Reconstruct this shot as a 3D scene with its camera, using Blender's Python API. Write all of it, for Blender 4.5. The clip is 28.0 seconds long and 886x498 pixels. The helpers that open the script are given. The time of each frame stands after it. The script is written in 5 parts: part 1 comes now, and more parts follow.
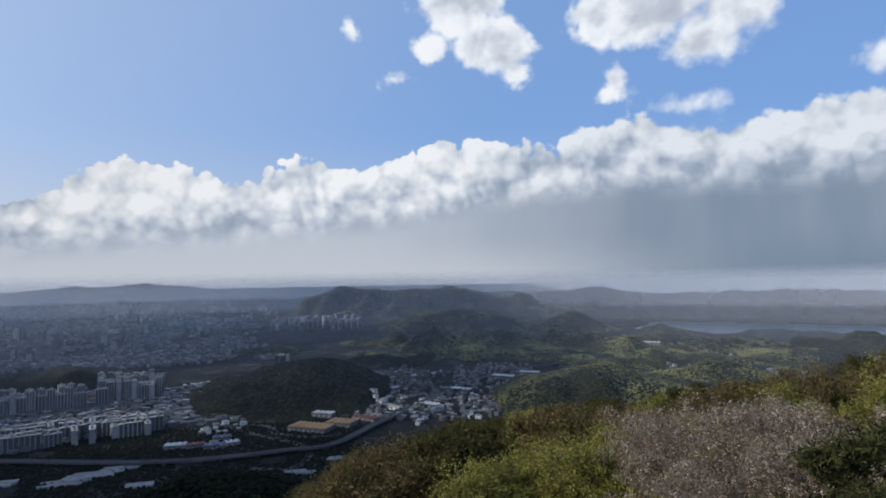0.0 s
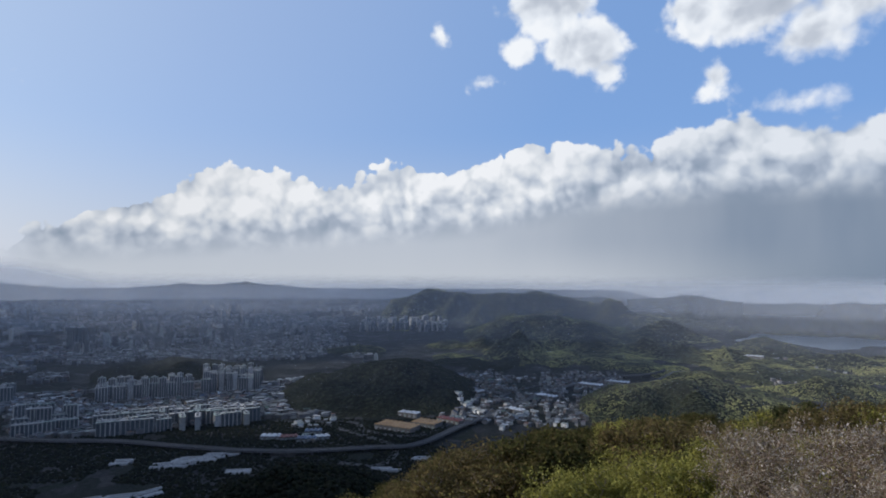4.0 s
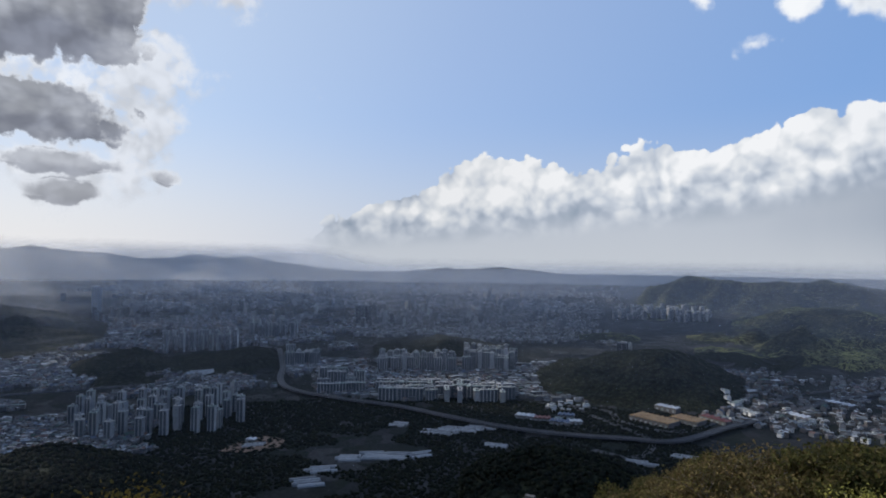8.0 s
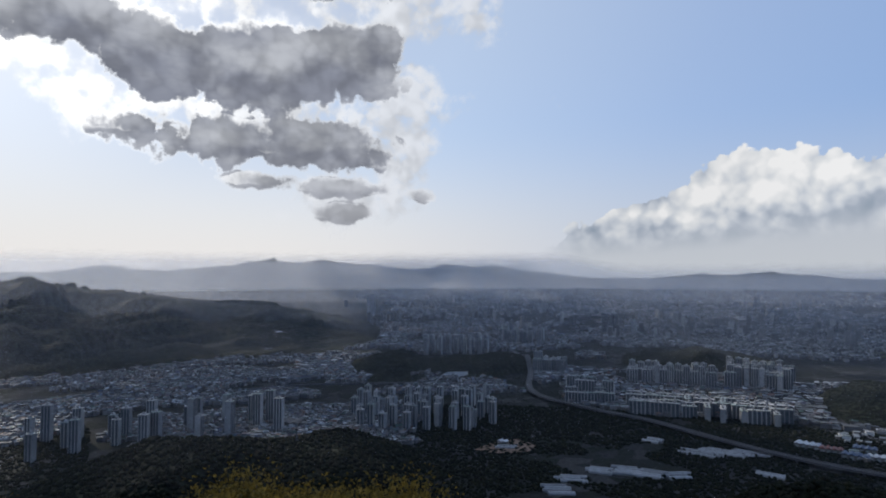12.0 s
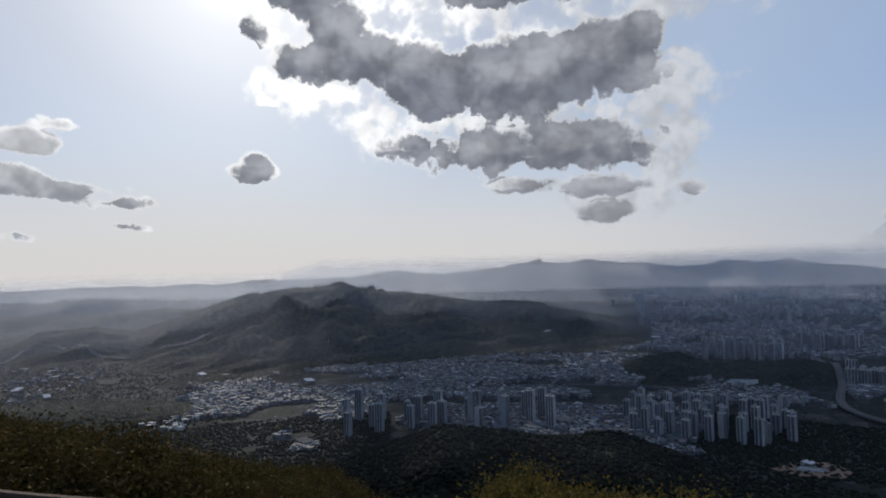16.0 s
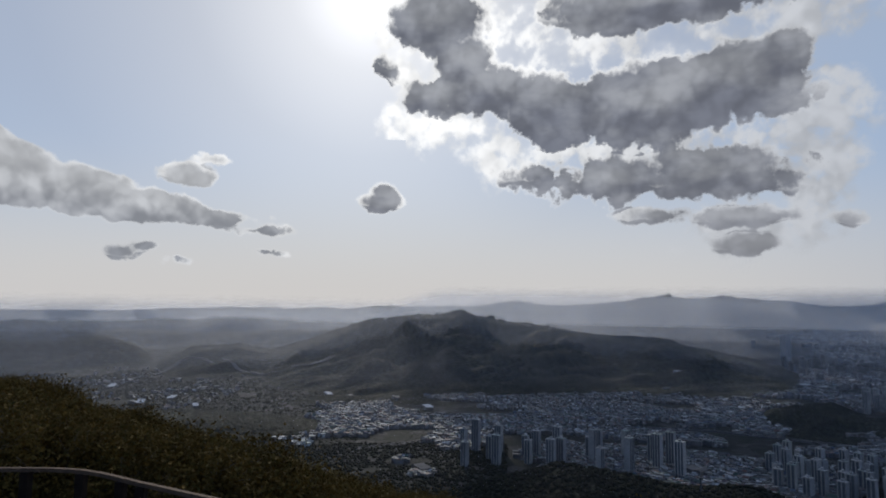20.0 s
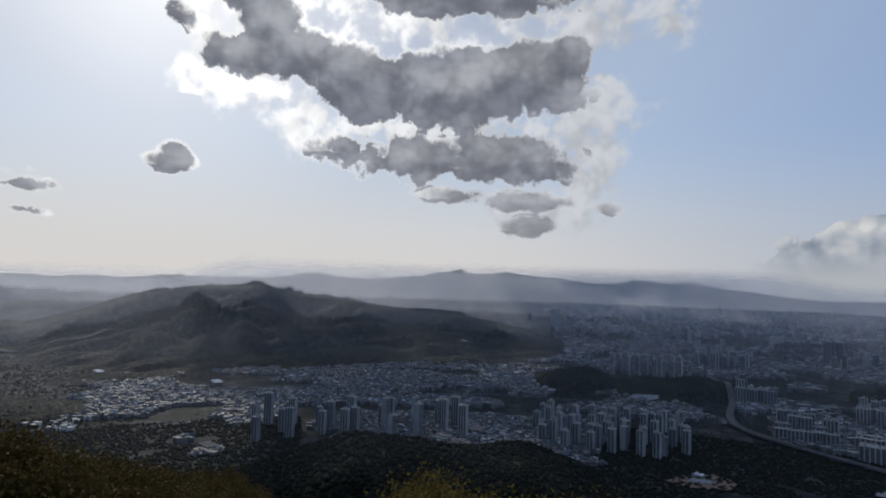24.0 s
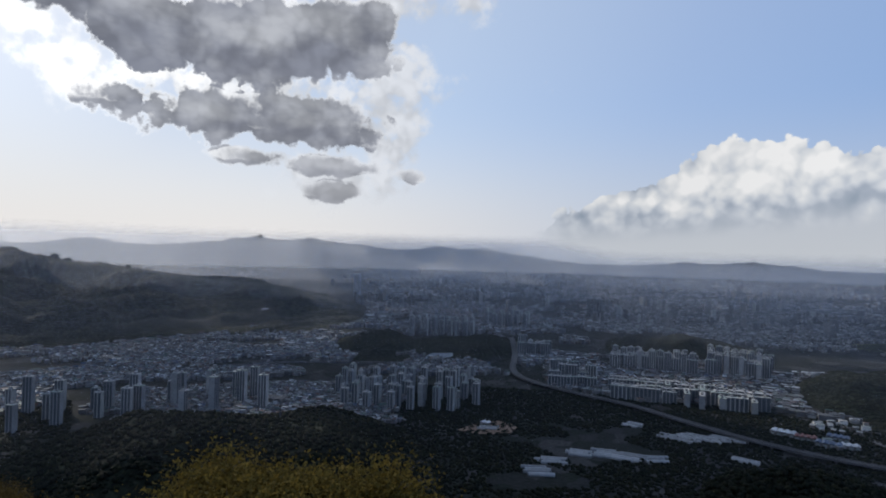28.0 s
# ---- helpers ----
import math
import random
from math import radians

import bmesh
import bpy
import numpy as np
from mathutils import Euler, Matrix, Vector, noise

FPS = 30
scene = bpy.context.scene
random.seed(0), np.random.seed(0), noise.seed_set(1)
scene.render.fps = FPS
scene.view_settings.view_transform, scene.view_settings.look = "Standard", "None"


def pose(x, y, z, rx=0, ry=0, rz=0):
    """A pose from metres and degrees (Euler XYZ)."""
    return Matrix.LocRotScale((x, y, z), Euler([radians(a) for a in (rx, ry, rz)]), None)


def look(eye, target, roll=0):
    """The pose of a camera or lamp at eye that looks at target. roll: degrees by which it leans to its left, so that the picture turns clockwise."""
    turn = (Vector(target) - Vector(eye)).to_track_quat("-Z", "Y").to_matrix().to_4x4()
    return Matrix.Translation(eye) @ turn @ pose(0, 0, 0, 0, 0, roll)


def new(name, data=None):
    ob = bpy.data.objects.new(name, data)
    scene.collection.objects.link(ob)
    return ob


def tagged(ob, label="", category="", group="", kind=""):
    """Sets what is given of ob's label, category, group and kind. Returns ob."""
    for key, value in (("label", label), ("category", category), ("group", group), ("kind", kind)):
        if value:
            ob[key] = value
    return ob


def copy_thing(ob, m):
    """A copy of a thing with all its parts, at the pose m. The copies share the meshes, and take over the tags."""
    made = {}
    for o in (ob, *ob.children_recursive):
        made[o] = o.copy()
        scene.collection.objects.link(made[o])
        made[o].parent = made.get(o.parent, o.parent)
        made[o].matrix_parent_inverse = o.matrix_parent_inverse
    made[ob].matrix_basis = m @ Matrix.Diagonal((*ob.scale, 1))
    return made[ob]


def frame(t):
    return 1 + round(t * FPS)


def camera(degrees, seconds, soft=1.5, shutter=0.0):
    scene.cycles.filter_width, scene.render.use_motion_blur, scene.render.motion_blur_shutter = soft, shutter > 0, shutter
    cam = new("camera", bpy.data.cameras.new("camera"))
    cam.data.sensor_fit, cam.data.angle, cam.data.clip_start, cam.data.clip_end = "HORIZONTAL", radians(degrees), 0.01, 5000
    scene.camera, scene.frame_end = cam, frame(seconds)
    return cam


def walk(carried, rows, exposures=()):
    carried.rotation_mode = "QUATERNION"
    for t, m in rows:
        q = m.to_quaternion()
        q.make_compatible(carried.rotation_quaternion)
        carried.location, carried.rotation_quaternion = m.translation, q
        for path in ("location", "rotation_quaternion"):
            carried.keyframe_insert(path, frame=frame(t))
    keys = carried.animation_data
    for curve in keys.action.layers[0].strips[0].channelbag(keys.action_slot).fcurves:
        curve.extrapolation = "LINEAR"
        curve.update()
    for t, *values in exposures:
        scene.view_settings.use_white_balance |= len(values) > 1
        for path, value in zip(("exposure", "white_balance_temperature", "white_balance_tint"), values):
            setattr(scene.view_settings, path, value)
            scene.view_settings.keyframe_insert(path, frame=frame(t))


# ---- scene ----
PLAIN_TO_EYE = 250.0  # the viewpoint stands this high over the town
SUN_AZ, SUN_EL = 100.0, 29.0

cam = camera(73.5, 28.0, soft=1.9)
ROWS = [  # seconds, yaw, pitch, roll
    (0.0, 0.05, 2.88, 0.93), (0.5, 0.24, 3.99, 1.21), (1.0, -0.13, 4.44, 0.55), (1.5, 1.51, 4.47, -0.25),
    (2.0, 3.59, 4.16, 0.00), (2.5, 5.87, 4.42, 0.00), (4.5, 10.27, 2.98, -0.94), (5.0, 14.01, 3.24, -1.65),
    (5.5, 18.47, 3.49, -1.27), (6.0, 21.86, 3.21, -1.65), (6.5, 25.78, 3.46, -1.62), (7.0, 26.71, 2.88, -1.82),
    (7.5, 29.10, 2.63, -1.63), (8.0, 32.23, 1.67, -0.80), (8.5, 34.54, 1.38, -0.91), (9.0, 37.27, 1.30, -0.85),
    (9.5, 40.31, 1.79, -0.87), (10.0, 44.38, 1.11, -0.53), (10.5, 47.35, 1.26, -0.16), (11.0, 49.95, 1.49, -0.39),
    (11.5, 52.43, 2.05, -0.54), (12.0, 55.48, 2.26, 0.07), (12.5, 57.70, 2.47, 0.28), (14.5, 70.04, 3.88, 0.64),
    (15.0, 73.64, 4.09, 0.62), (15.5, 77.15, 3.45, 1.22), (16.0, 80.64, 2.58, 1.46), (16.5, 82.76, 2.94, 1.35),
    (17.0, 85.17, 3.46, 1.24), (17.5, 87.23, 3.77, 0.94), (18.0, 89.20, 4.86, 0.96), (18.5, 90.42, 4.38, 0.18),
    (19.0, 91.62, 4.56, -0.10), (19.5, 92.47, 5.42, -0.43), (20.0, 92.15, 5.54, -0.58), (20.5, 91.76, 5.29, -0.84),
    (22.5, 82.00, 4.18, -0.61), (23.0, 79.00, 3.73, -1.08), (23.5, 76.10, 3.53, -1.44), (24.0, 73.10, 3.27, -1.68),
    (24.5, 69.70, 2.62, -1.50), (25.0, 67.85, 2.29, -1.04), (25.5, 64.83, 1.98, -0.15), (26.0, 61.87, 1.31, -0.03),
    (26.5, 58.92, 1.21, -0.12), (27.0, 57.39, 0.81, -0.74), (27.5, 55.18, 0.53, -1.29), (28.0, 54.30, 0.51, -1.52),
]


def eye_at(yaw):
    """The camera is held at arm's length and swung round the body."""
    a = radians(yaw)
    return -0.35 * math.sin(a), 0.35 * math.cos(a), PLAIN_TO_EYE


EXPOSURES = [(0.0, -0.06, 6180, 10), (5.0, -0.05, 6200, 10), (8.0, -0.02, 6280, 10), (12.0, -0.06, 6400, 10), (17.0, -0.42, 6380, 10), (20.0, -0.5, 6380, 10), (25.0, -0.3, 6420, 10), (28.0, -0.08, 6400, 10)]
walk(cam, [(t, pose(*eye_at(yaw), 90 + pitch, roll, yaw)) for t, yaw, pitch, roll in ROWS], EXPOSURES)


def polar(az, r, z=0.0):
    """A place by its bearing (degrees, counter-clockwise from north) and distance from the viewpoint."""
    return Vector((-r * math.sin(radians(az)), r * math.cos(radians(az)), z))


# ---- world: clear sky, cumulus bank, back-lit cumulus ----
world = bpy.data.worlds.new("sky")
scene.world = world
world.use_nodes = True
wt = world.node_tree
wt.nodes.clear()


class Graph:
    """Short-hand for a node tree."""

    def __init__(self, tree):
        self.tree = tree

    def node(self, kind, **inputs):
        n = self.tree.nodes.new(kind)
        for k, v in inputs.items():
            self.put(n, k, v)
        return n

    def put(self, n, key, v):
        s = n.inputs[int(key[1:])] if key[0] == "i" and key[1:].isdigit() else n.inputs[key.replace("_", " ")]
        if isinstance(v, bpy.types.NodeSocket):
            self.tree.links.new(v, s)
        else:
            s.default_value = v

    def math(self, op, a, b=None, c=None, clamp=False):
        n = self.tree.nodes.new("ShaderNodeMath")
        n.operation, n.use_clamp = op, clamp
        for i, v in enumerate((a, b, c)):
            if v is not None:
                self.put(n, f"i{i}", v)
        return n.outputs[0]

    def vec(self, op, a, b=None, out=0):
        n = self.tree.nodes.new("ShaderNodeVectorMath")
        n.operation = op
        for i, v in enumerate((a, b)):
            if v is not None:
                self.put(n, f"i{i}", v)
        return n.outputs[out]

    def noise(self, vector, scale, detail=5.0, rough=0.55, out=0):
        n = self.node("ShaderNodeTexNoise", Scale=scale, Detail=detail, Roughness=rough)
        if vector is not None:
            self.put(n, "Vector", vector)
        return n.outputs[out]

    def smooth(self, v, lo, hi, a=0.0, b=1.0):
        n = self.tree.nodes.new("ShaderNodeMapRange")
        n.interpolation_type = "SMOOTHSTEP"
        for i, x in enumerate((v, lo, hi, a, b)):
            self.put(n, f"i{i}", x)
        return n.outputs[0]

    def mix(self, f, a, b):
        n = self.tree.nodes.new("ShaderNodeMix")
        n.data_type = "RGBA"
        for s, v in ((n.inputs[0], f), (n.inputs[6], a), (n.inputs[7], b)):
            if isinstance(v, bpy.types.NodeSocket):
                self.tree.links.new(v, s)
            else:
                s.default_value = v if not isinstance(v, tuple) or len(v) == 4 else (*v, 1)
        return n.outputs[2]

    def ramp(self, v, stops, mode="LINEAR"):
        n = self.tree.nodes.new("ShaderNodeValToRGB")
        n.color_ramp.interpolation = mode
        e = n.color_ramp.elements
        if len(stops) == 1:
            stops = [stops[0], (1.0, stops[0][1])]
        while len(e) < len(stops):
            e.new(0.5)
        for el, (p, c) in zip(e, stops):
            el.position = p
            el.color = (*c, 1) if isinstance(c, tuple) else (c, c, c, 1)
        self.put(n, "Fac", v)
        return n.outputs[0]


g = Graph(wt)


def heaps(v, coarse, fine, grain=0.24):
    """Rounded heaps of cloud, about 0 to 1: big puffs with smaller ones on them."""
    bent = g.vec("ADD", v, g.vec("MULTIPLY", g.vec("SUBTRACT", g.noise(v, coarse * 0.9, 3.0, 0.5, 1), (0.5, 0.5, 0.5)), (0.045, 0.045, 0.03)))
    total = None
    for scale, share in ((coarse, 0.46), (fine, 0.25), (fine * 2.4, 0.13)):
        n = g.node("ShaderNodeTexVoronoi", Vector=bent, Scale=scale)
        n.feature = "SMOOTH_F1"
        g.put(n, "Smoothness", 0.32)
        dome = g.math("SUBTRACT", 1.0, g.math("MULTIPLY", g.math("POWER", n.outputs["Distance"], 2.0), 1.35))
        h = g.math("MULTIPLY", dome, share)
        total = h if total is None else g.math("ADD", total, h)
    return g.math("ADD", total, g.math("MULTIPLY", g.noise(v, fine * 1.2, 6.0, 0.6), grain))


def blobs(p, ellipses):
    """How deep p lies inside a heap of ellipses (bearing, height, half width, half height), in degrees."""
    best = None
    for a, e, ra, re in ellipses:
        d = g.vec("LENGTH", g.vec("MULTIPLY", g.vec("SUBTRACT", p, (a, e, 0)), (1 / ra, 1 / re, 0)), None, 1)
        d = g.math("MULTIPLY_ADD", d, -re, re)
        if best is None:
            best = d
        else:
            n = g.tree.nodes.new("ShaderNodeMath")
            n.operation = "SMOOTH_MAX"
            g.put(n, "i0", best), g.put(n, "i1", d), g.put(n, "i2", 0.5)
            best = n.outputs[0]
    return best


sun_way = polar(SUN_AZ, 1.0) * math.cos(radians(SUN_EL)) + Vector((0, 0, math.sin(radians(SUN_EL))))


def sky_fields(ray):
    """Bearing and height of a way in the sky, plain and ragged, the heaps of cloud there, their relief, and the angle to the sun."""
    sep = g.node("ShaderNodeSeparateXYZ", Vector=ray)
    az = g.math("MULTIPLY", g.math("ARCTAN2", g.math("MULTIPLY", sep.outputs[0], -1.0), sep.outputs[1]), 57.29578)
    el = g.math("MULTIPLY", g.math("ARCSINE", sep.outputs[2]), 57.29578)
    bend = g.vec("SUBTRACT", g.noise(ray, 9.0, 3.0, 0.5, 1), (0.5, 0.5, 0.5))
    fray = g.vec("SUBTRACT", g.noise(ray, 38.0, 4.0, 0.6, 1), (0.5, 0.5, 0.5))
    at = g.node("ShaderNodeCombineXYZ", X=az, Y=el).outputs[0]
    ragged_at = g.vec("ADD", g.vec("ADD", at, g.vec("MULTIPLY", bend, (1.8, 1.0, 0))), g.vec("MULTIPLY", fray, (1.1, 0.8, 0)))
    soft, fine = g.noise(ray, 13.0, 6.0, 0.5), g.noise(ray, 34.0, 5.0, 0.55)
    heaped = heaps(ray, 12.0, 29.0)
    slope = g.math("SUBTRACT", heaps(ray, 12.0, 29.0, 0.08), heaps(g.vec("ADD", ray, (-0.014, -0.003, 0.022)), 12.0, 29.0, 0.08))
    off_sun = g.math("MULTIPLY", g.math("ARCCOSINE", g.vec("DOT_PRODUCT", ray, tuple(sun_way), 1)), 57.29578)
    return az, el, at, fray, ragged_at, soft, fine, heaped, slope, off_sun


# cumulus in front of the sun: grey where thick, glaring where thin
GREY = [(93.0, 26.6, 5.0, 2.9), (98.2, 22.1, 1.0, 1.4), (94.0, 19.9, 2.5, 1.4), (87.8, 20.5, 4.4, 2.5), (90.5, 23.4, 3.2, 2.2), (81.7, 18.7, 4.6, 3.3), (73.6, 18.7, 9.8, 3.4), (65.4, 19.4, 6.4, 3.3), (61.7, 20.4, 2.6, 2.1),
        (71.4, 27.0, 10.6, 2.3), (82.0, 12.6, 3.4, 1.0), (74.5, 11.8, 7.4, 1.7), (68.0, 11.9, 6.2, 2.2), (64.0, 10.9, 2.6, 1.3)]
LOW_GREY = [(72.1, 8.6, 2.9, 0.75), (65.4, 8.1, 3.8, 0.75), (64.8, 5.7, 2.7, 0.9), (57.8, 7.4, 1.0, 0.5), (98.3, 9.9, 1.9, 0.8), (98.0, 10.7, 1.0, 0.8)]
WEST_GREY = [(134.0, 11.0, 5.5, 3.2), (128.7, 10.0, 3.8, 2.5), (124.5, 9.3, 4.5, 2.0), (119.5, 8.4, 5.0, 1.4), (113.9, 7.7, 3.9, 0.8), (109.5, 6.8, 2.2, 0.4), (115.9, 11.4, 2.1, 1.0), (113.7, 12.9, 0.9, 0.25),
             (120.7, 4.4, 1.3, 0.7), (119.1, 4.8, 0.8, 0.3), (116.3, 3.8, 0.7, 0.3), (108.7, 4.9, 1.3, 0.3)]
SILVER = [(95.0, 22.9, 3.6, 5.6), (91.4, 18.4, 5.3, 2.3), (87.0, 14.5, 1.8, 1.7), (80.3, 25.1, 7.0, 3.2), (65.3, 22.8, 6.6, 2.6), (60.2, 12.4, 3.0, 4.2), (58.6, 16.7, 2.2, 3.4), (82.6, 15.1, 4.9, 1.5),
          (72.7, 14.6, 9.0, 1.3), (60.0, 23.9, 4.2, 2.0), (64.5, 7.2, 4.0, 2.0), (52.5, 23.5, 1.0, 0.7), (84.0, 28.5, 12.0, 3.0), (70.0, 23.0, 9.0, 2.0)]


def sun_cloud(ray):
    """How much the cloud before the sun hides there, and its colour."""
    AZ, EL, here, warp_b, warped, puff, puff_fine, heap, relief, to_sun = sky_fields(ray)
    rough_edge = g.math("ADD", g.math("MULTIPLY", g.math("SUBTRACT", heap, 0.64), 3.2), g.math("MULTIPLY", g.math("SUBTRACT", puff_fine, 0.5), 2.2))
    rough_edge = g.math("ADD", rough_edge, g.math("MULTIPLY", g.math("SUBTRACT", g.noise(ray, 85.0, 5.0, 0.65), 0.5), 1.15))
    def body(at):
        main = g.math("ADD", g.math("ADD", blobs(at, GREY), 0.18), g.math("MULTIPLY", rough_edge, 0.78))
        low = g.math("MULTIPLY", g.math("ADD", g.math("ADD", blobs(at, LOW_GREY), 0.08), g.math("MULTIPLY", rough_edge, 0.30)), 1.6)
        west = g.math("MULTIPLY", g.math("ADD", g.math("ADD", blobs(at, WEST_GREY), 0.10), g.math("MULTIPLY", rough_edge, 0.30)), 1.8)
        return g.math("MAXIMUM", g.math("MAXIMUM", main, low), west)
    thick = body(warped)
    rising = g.math("SUBTRACT", body(g.vec("ADD", warped, (-0.25, 0.7, 0.0))), thick)  # positive along the base, negative along the top
    thin = g.math("ADD", g.math("ADD", blobs(warped, SILVER), 0.9), g.math("MULTIPLY", rough_edge, 1.5))
    clear_sun = g.smooth(to_sun, 0.4, 1.6)
    thick_cover = g.math("MULTIPLY", g.smooth(thick, -0.36, 0.20), clear_sun)
    mottle = g.smooth(g.math("ADD", g.math("MULTIPLY", heap, 0.6), g.math("MULTIPLY", puff_fine, 0.8)), 0.62, 0.86, 0.22, 1.0)
    thin_cover = g.math("MULTIPLY", g.math("MULTIPLY", g.smooth(thin, -0.7, 1.8, 0.0, 0.92), mottle), clear_sun)
    silver = g.mix(g.smooth(to_sun, 42.0, 8.0), (0.74, 0.76, 0.80), (1.5, 1.49, 1.46))
    silver = g.vec("MULTIPLY", silver, g.smooth(relief, -0.22, 0.2, 0.80, 1.06))
    # the body: grey right down to its flat base, paler where the sun comes through near the top
    rim = g.smooth(g.math("ADD", puff, g.math("MULTIPLY", relief, 0.25)), 0.38, 0.66, 0.22, 1.0)
    base_edge = g.math("MULTIPLY", g.smooth(rising, -0.05, 0.35), g.smooth(thick, -0.22, 0.02))
    grey_in = g.math("MAXIMUM", g.smooth(thick, -0.10, rim), base_edge)
    long_way = g.noise(g.vec("MULTIPLY", ray, (7.0, 7.0, 20.0)), 1.0, 4.0, 0.55)
    tone = g.math("ADD", g.math("MULTIPLY_ADD", rising, -0.16, g.math("MULTIPLY", long_way, 0.85)), g.math("MULTIPLY", g.math("SUBTRACT", heap, 0.62), 0.35))
    grey = g.mix(g.smooth(tone, 0.22, 0.72), (0.22, 0.235, 0.285), (0.44, 0.455, 0.49))
    grey = g.mix(g.smooth(EL, 12.0, 4.0, 0.0, 0.75), grey, (0.43, 0.44, 0.475))
    over_west = g.math("SUBTRACT", EL, g.smooth(AZ, 108.0, 131.0, 6.9, 8.4))
    west_grey = g.mix(g.smooth(g.math("ADD", over_west, g.math("MULTIPLY", relief, 5.0)), -1.4, 2.0), (0.42, 0.44, 0.485), (0.70, 0.715, 0.74))
    grey = g.mix(g.smooth(AZ, 100.0, 106.0, 0.0, 0.9), grey, west_grey)
    grey = g.vec("MULTIPLY", grey, g.smooth(relief, -0.25, 0.25, 0.82, 1.2))
    back_colour = g.mix(grey_in, silver, grey)
    clear_share = g.math("MULTIPLY", g.math("SUBTRACT", 1.0, thin_cover), g.math("SUBTRACT", 1.0, thick_cover))
    return g.math("SUBTRACT", 1.0, clear_share), g.mix(thick_cover, silver, back_colour)


ray = g.node("ShaderNodeTexCoord").outputs["Generated"]
AZ, EL, here, warp_b, warped, puff, puff_fine, heap, relief, to_sun = sky_fields(ray)

# cumulus bank: its top and its base along the bearing (-50 to 50 degrees)
TOP = [(-50, 15.0), (-37, 15.1), (-31, 14.5), (-26, 13.2), (-22, 13.8), (-17.6, 14.6), (-12, 13.2), (-5.4, 12.6), (-1, 13.6), (3.4, 12.4), (7.3, 10.1), (11.5, 11.4), (16.8, 10.9), (20.3, 8.9), (24, 10.4), (28.5, 10.6), (32, 9.5), (36, 7.4), (40, 5.2), (43, 4.4), (45.5, 3.2), (47, 1.0)]
BASE = [(-50, 8.6), (-30, 8.8), (-17, 9.2), (-6.4, 8.6), (4.5, 6.4), (20, 5.2), (37, 3.8), (50, 3.2)]
along = g.math("DIVIDE", g.math("ADD", g.node("ShaderNodeSeparateXYZ", Vector=warped).outputs[0], 50.0), 100.0)
top = g.math("MULTIPLY", g.ramp(along, [((a + 50) / 100, v / 20) for a, v in TOP]), 20.0)
base = g.math("MULTIPLY", g.ramp(along, [((a + 50) / 100, v / 20) for a, v in BASE]), 20.0)
el_w = g.node("ShaderNodeSeparateXYZ", Vector=g.vec("ADD", here, g.vec("MULTIPLY", warp_b, (0, 0.45, 0)))).outputs[1]
billow = g.math("ADD", g.math("MULTIPLY", g.math("SUBTRACT", heap, 0.69), 4.0), g.math("MULTIPLY", g.math("SUBTRACT", puff_fine, 0.5), 1.3))
depth = g.math("ADD", g.math("SUBTRACT", top, el_w), billow)
over_base = g.math("ADD", g.math("SUBTRACT", EL, base), g.math("MULTIPLY", g.math("SUBTRACT", puff, 0.5), 5.0))
in_span = g.smooth(AZ, 46.5, 42.0)
bank = g.math("MULTIPLY", g.smooth(depth, -0.04, g.smooth(AZ, 0.0, -25.0, 0.18, 0.7)), in_span)
# light on the heaps: a second look a little towards the sun
lit = g.math("ADD", g.math("ADD", g.math("MULTIPLY", relief, 1.25), g.math("MULTIPLY", g.math("SUBTRACT", heap, 0.62), 0.25)), g.smooth(g.math("ADD", over_base, g.math("MULTIPLY", relief, 2.2)), -1.8, 4.2, 0.40, 0.84), clamp=True)
bank_colour = g.ramp(lit, [(0.0, (0.30, 0.36, 0.44)), (0.3, (0.40, 0.45, 0.53)), (0.55, (0.58, 0.62, 0.68)), (0.8, (0.77, 0.785, 0.80)), (1.0, (0.92, 0.915, 0.91))])
# the bank's shaded, raining underside
under = g.smooth(g.math("SUBTRACT", base, EL), -0.6, 2.6)
rain_colour = g.mix(g.smooth(AZ, -25.0, 12.0), (0.22, 0.275, 0.36), (0.52, 0.555, 0.61))
streak = g.noise(g.vec("MULTIPLY", ray, (9.0, 9.0, 2.0)), 1.0, 3.0, 0.5)
rain_colour = g.mix(g.smooth(streak, 0.35, 0.7, 0.0, 0.16), rain_colour, (0.60, 0.62, 0.66))
rain_colour = g.mix(g.smooth(EL, 4.5, 0.0, 0.0, 0.85), rain_colour, g.mix(g.smooth(AZ, -32.0, 0.0), (0.20, 0.255, 0.335), (0.56, 0.585, 0.62)))
bank_colour = g.vec("MULTIPLY", bank_colour, g.mix(g.smooth(AZ, 5.0, -20.0), (1.0, 1.0, 1.0), (0.86, 0.89, 0.93)))
bank_colour = g.vec("MULTIPLY", bank_colour, g.smooth(AZ, 12.0, 34.0, 1.0, 0.92))
bank_colour = g.mix(under, bank_colour, rain_colour)

# loose clouds high over the bank
WHITE = [(-1.8, 25.6, 4.6, 3.5), (-5.6, 21.9, 4.1, 2.7), (-7.1, 19.4, 1.6, 1.2), (0.9, 21.9, 2.1, 1.4), (-15.2, 23.4, 3.0, 2.5), (-20.1, 23.8, 6.2, 3.3), (-24.5, 20.4, 3.2, 2.6), (-26.8, 22.4, 3.5, 2.6),
         (-16.5, 17.7, 1.2, 1.2), (-15.5, 16.7, 1.5, 0.8), (4.4, 18.8, 1.0, 0.6), (8.6, 23.3, 0.6, 0.8), (-23.0, 15.1, 2.7, 0.8), (-37.5, 16.8, 2.2, 1.8), (-2.0, 29.0, 6.0, 2.5), (-22, 29, 8, 3.0)]
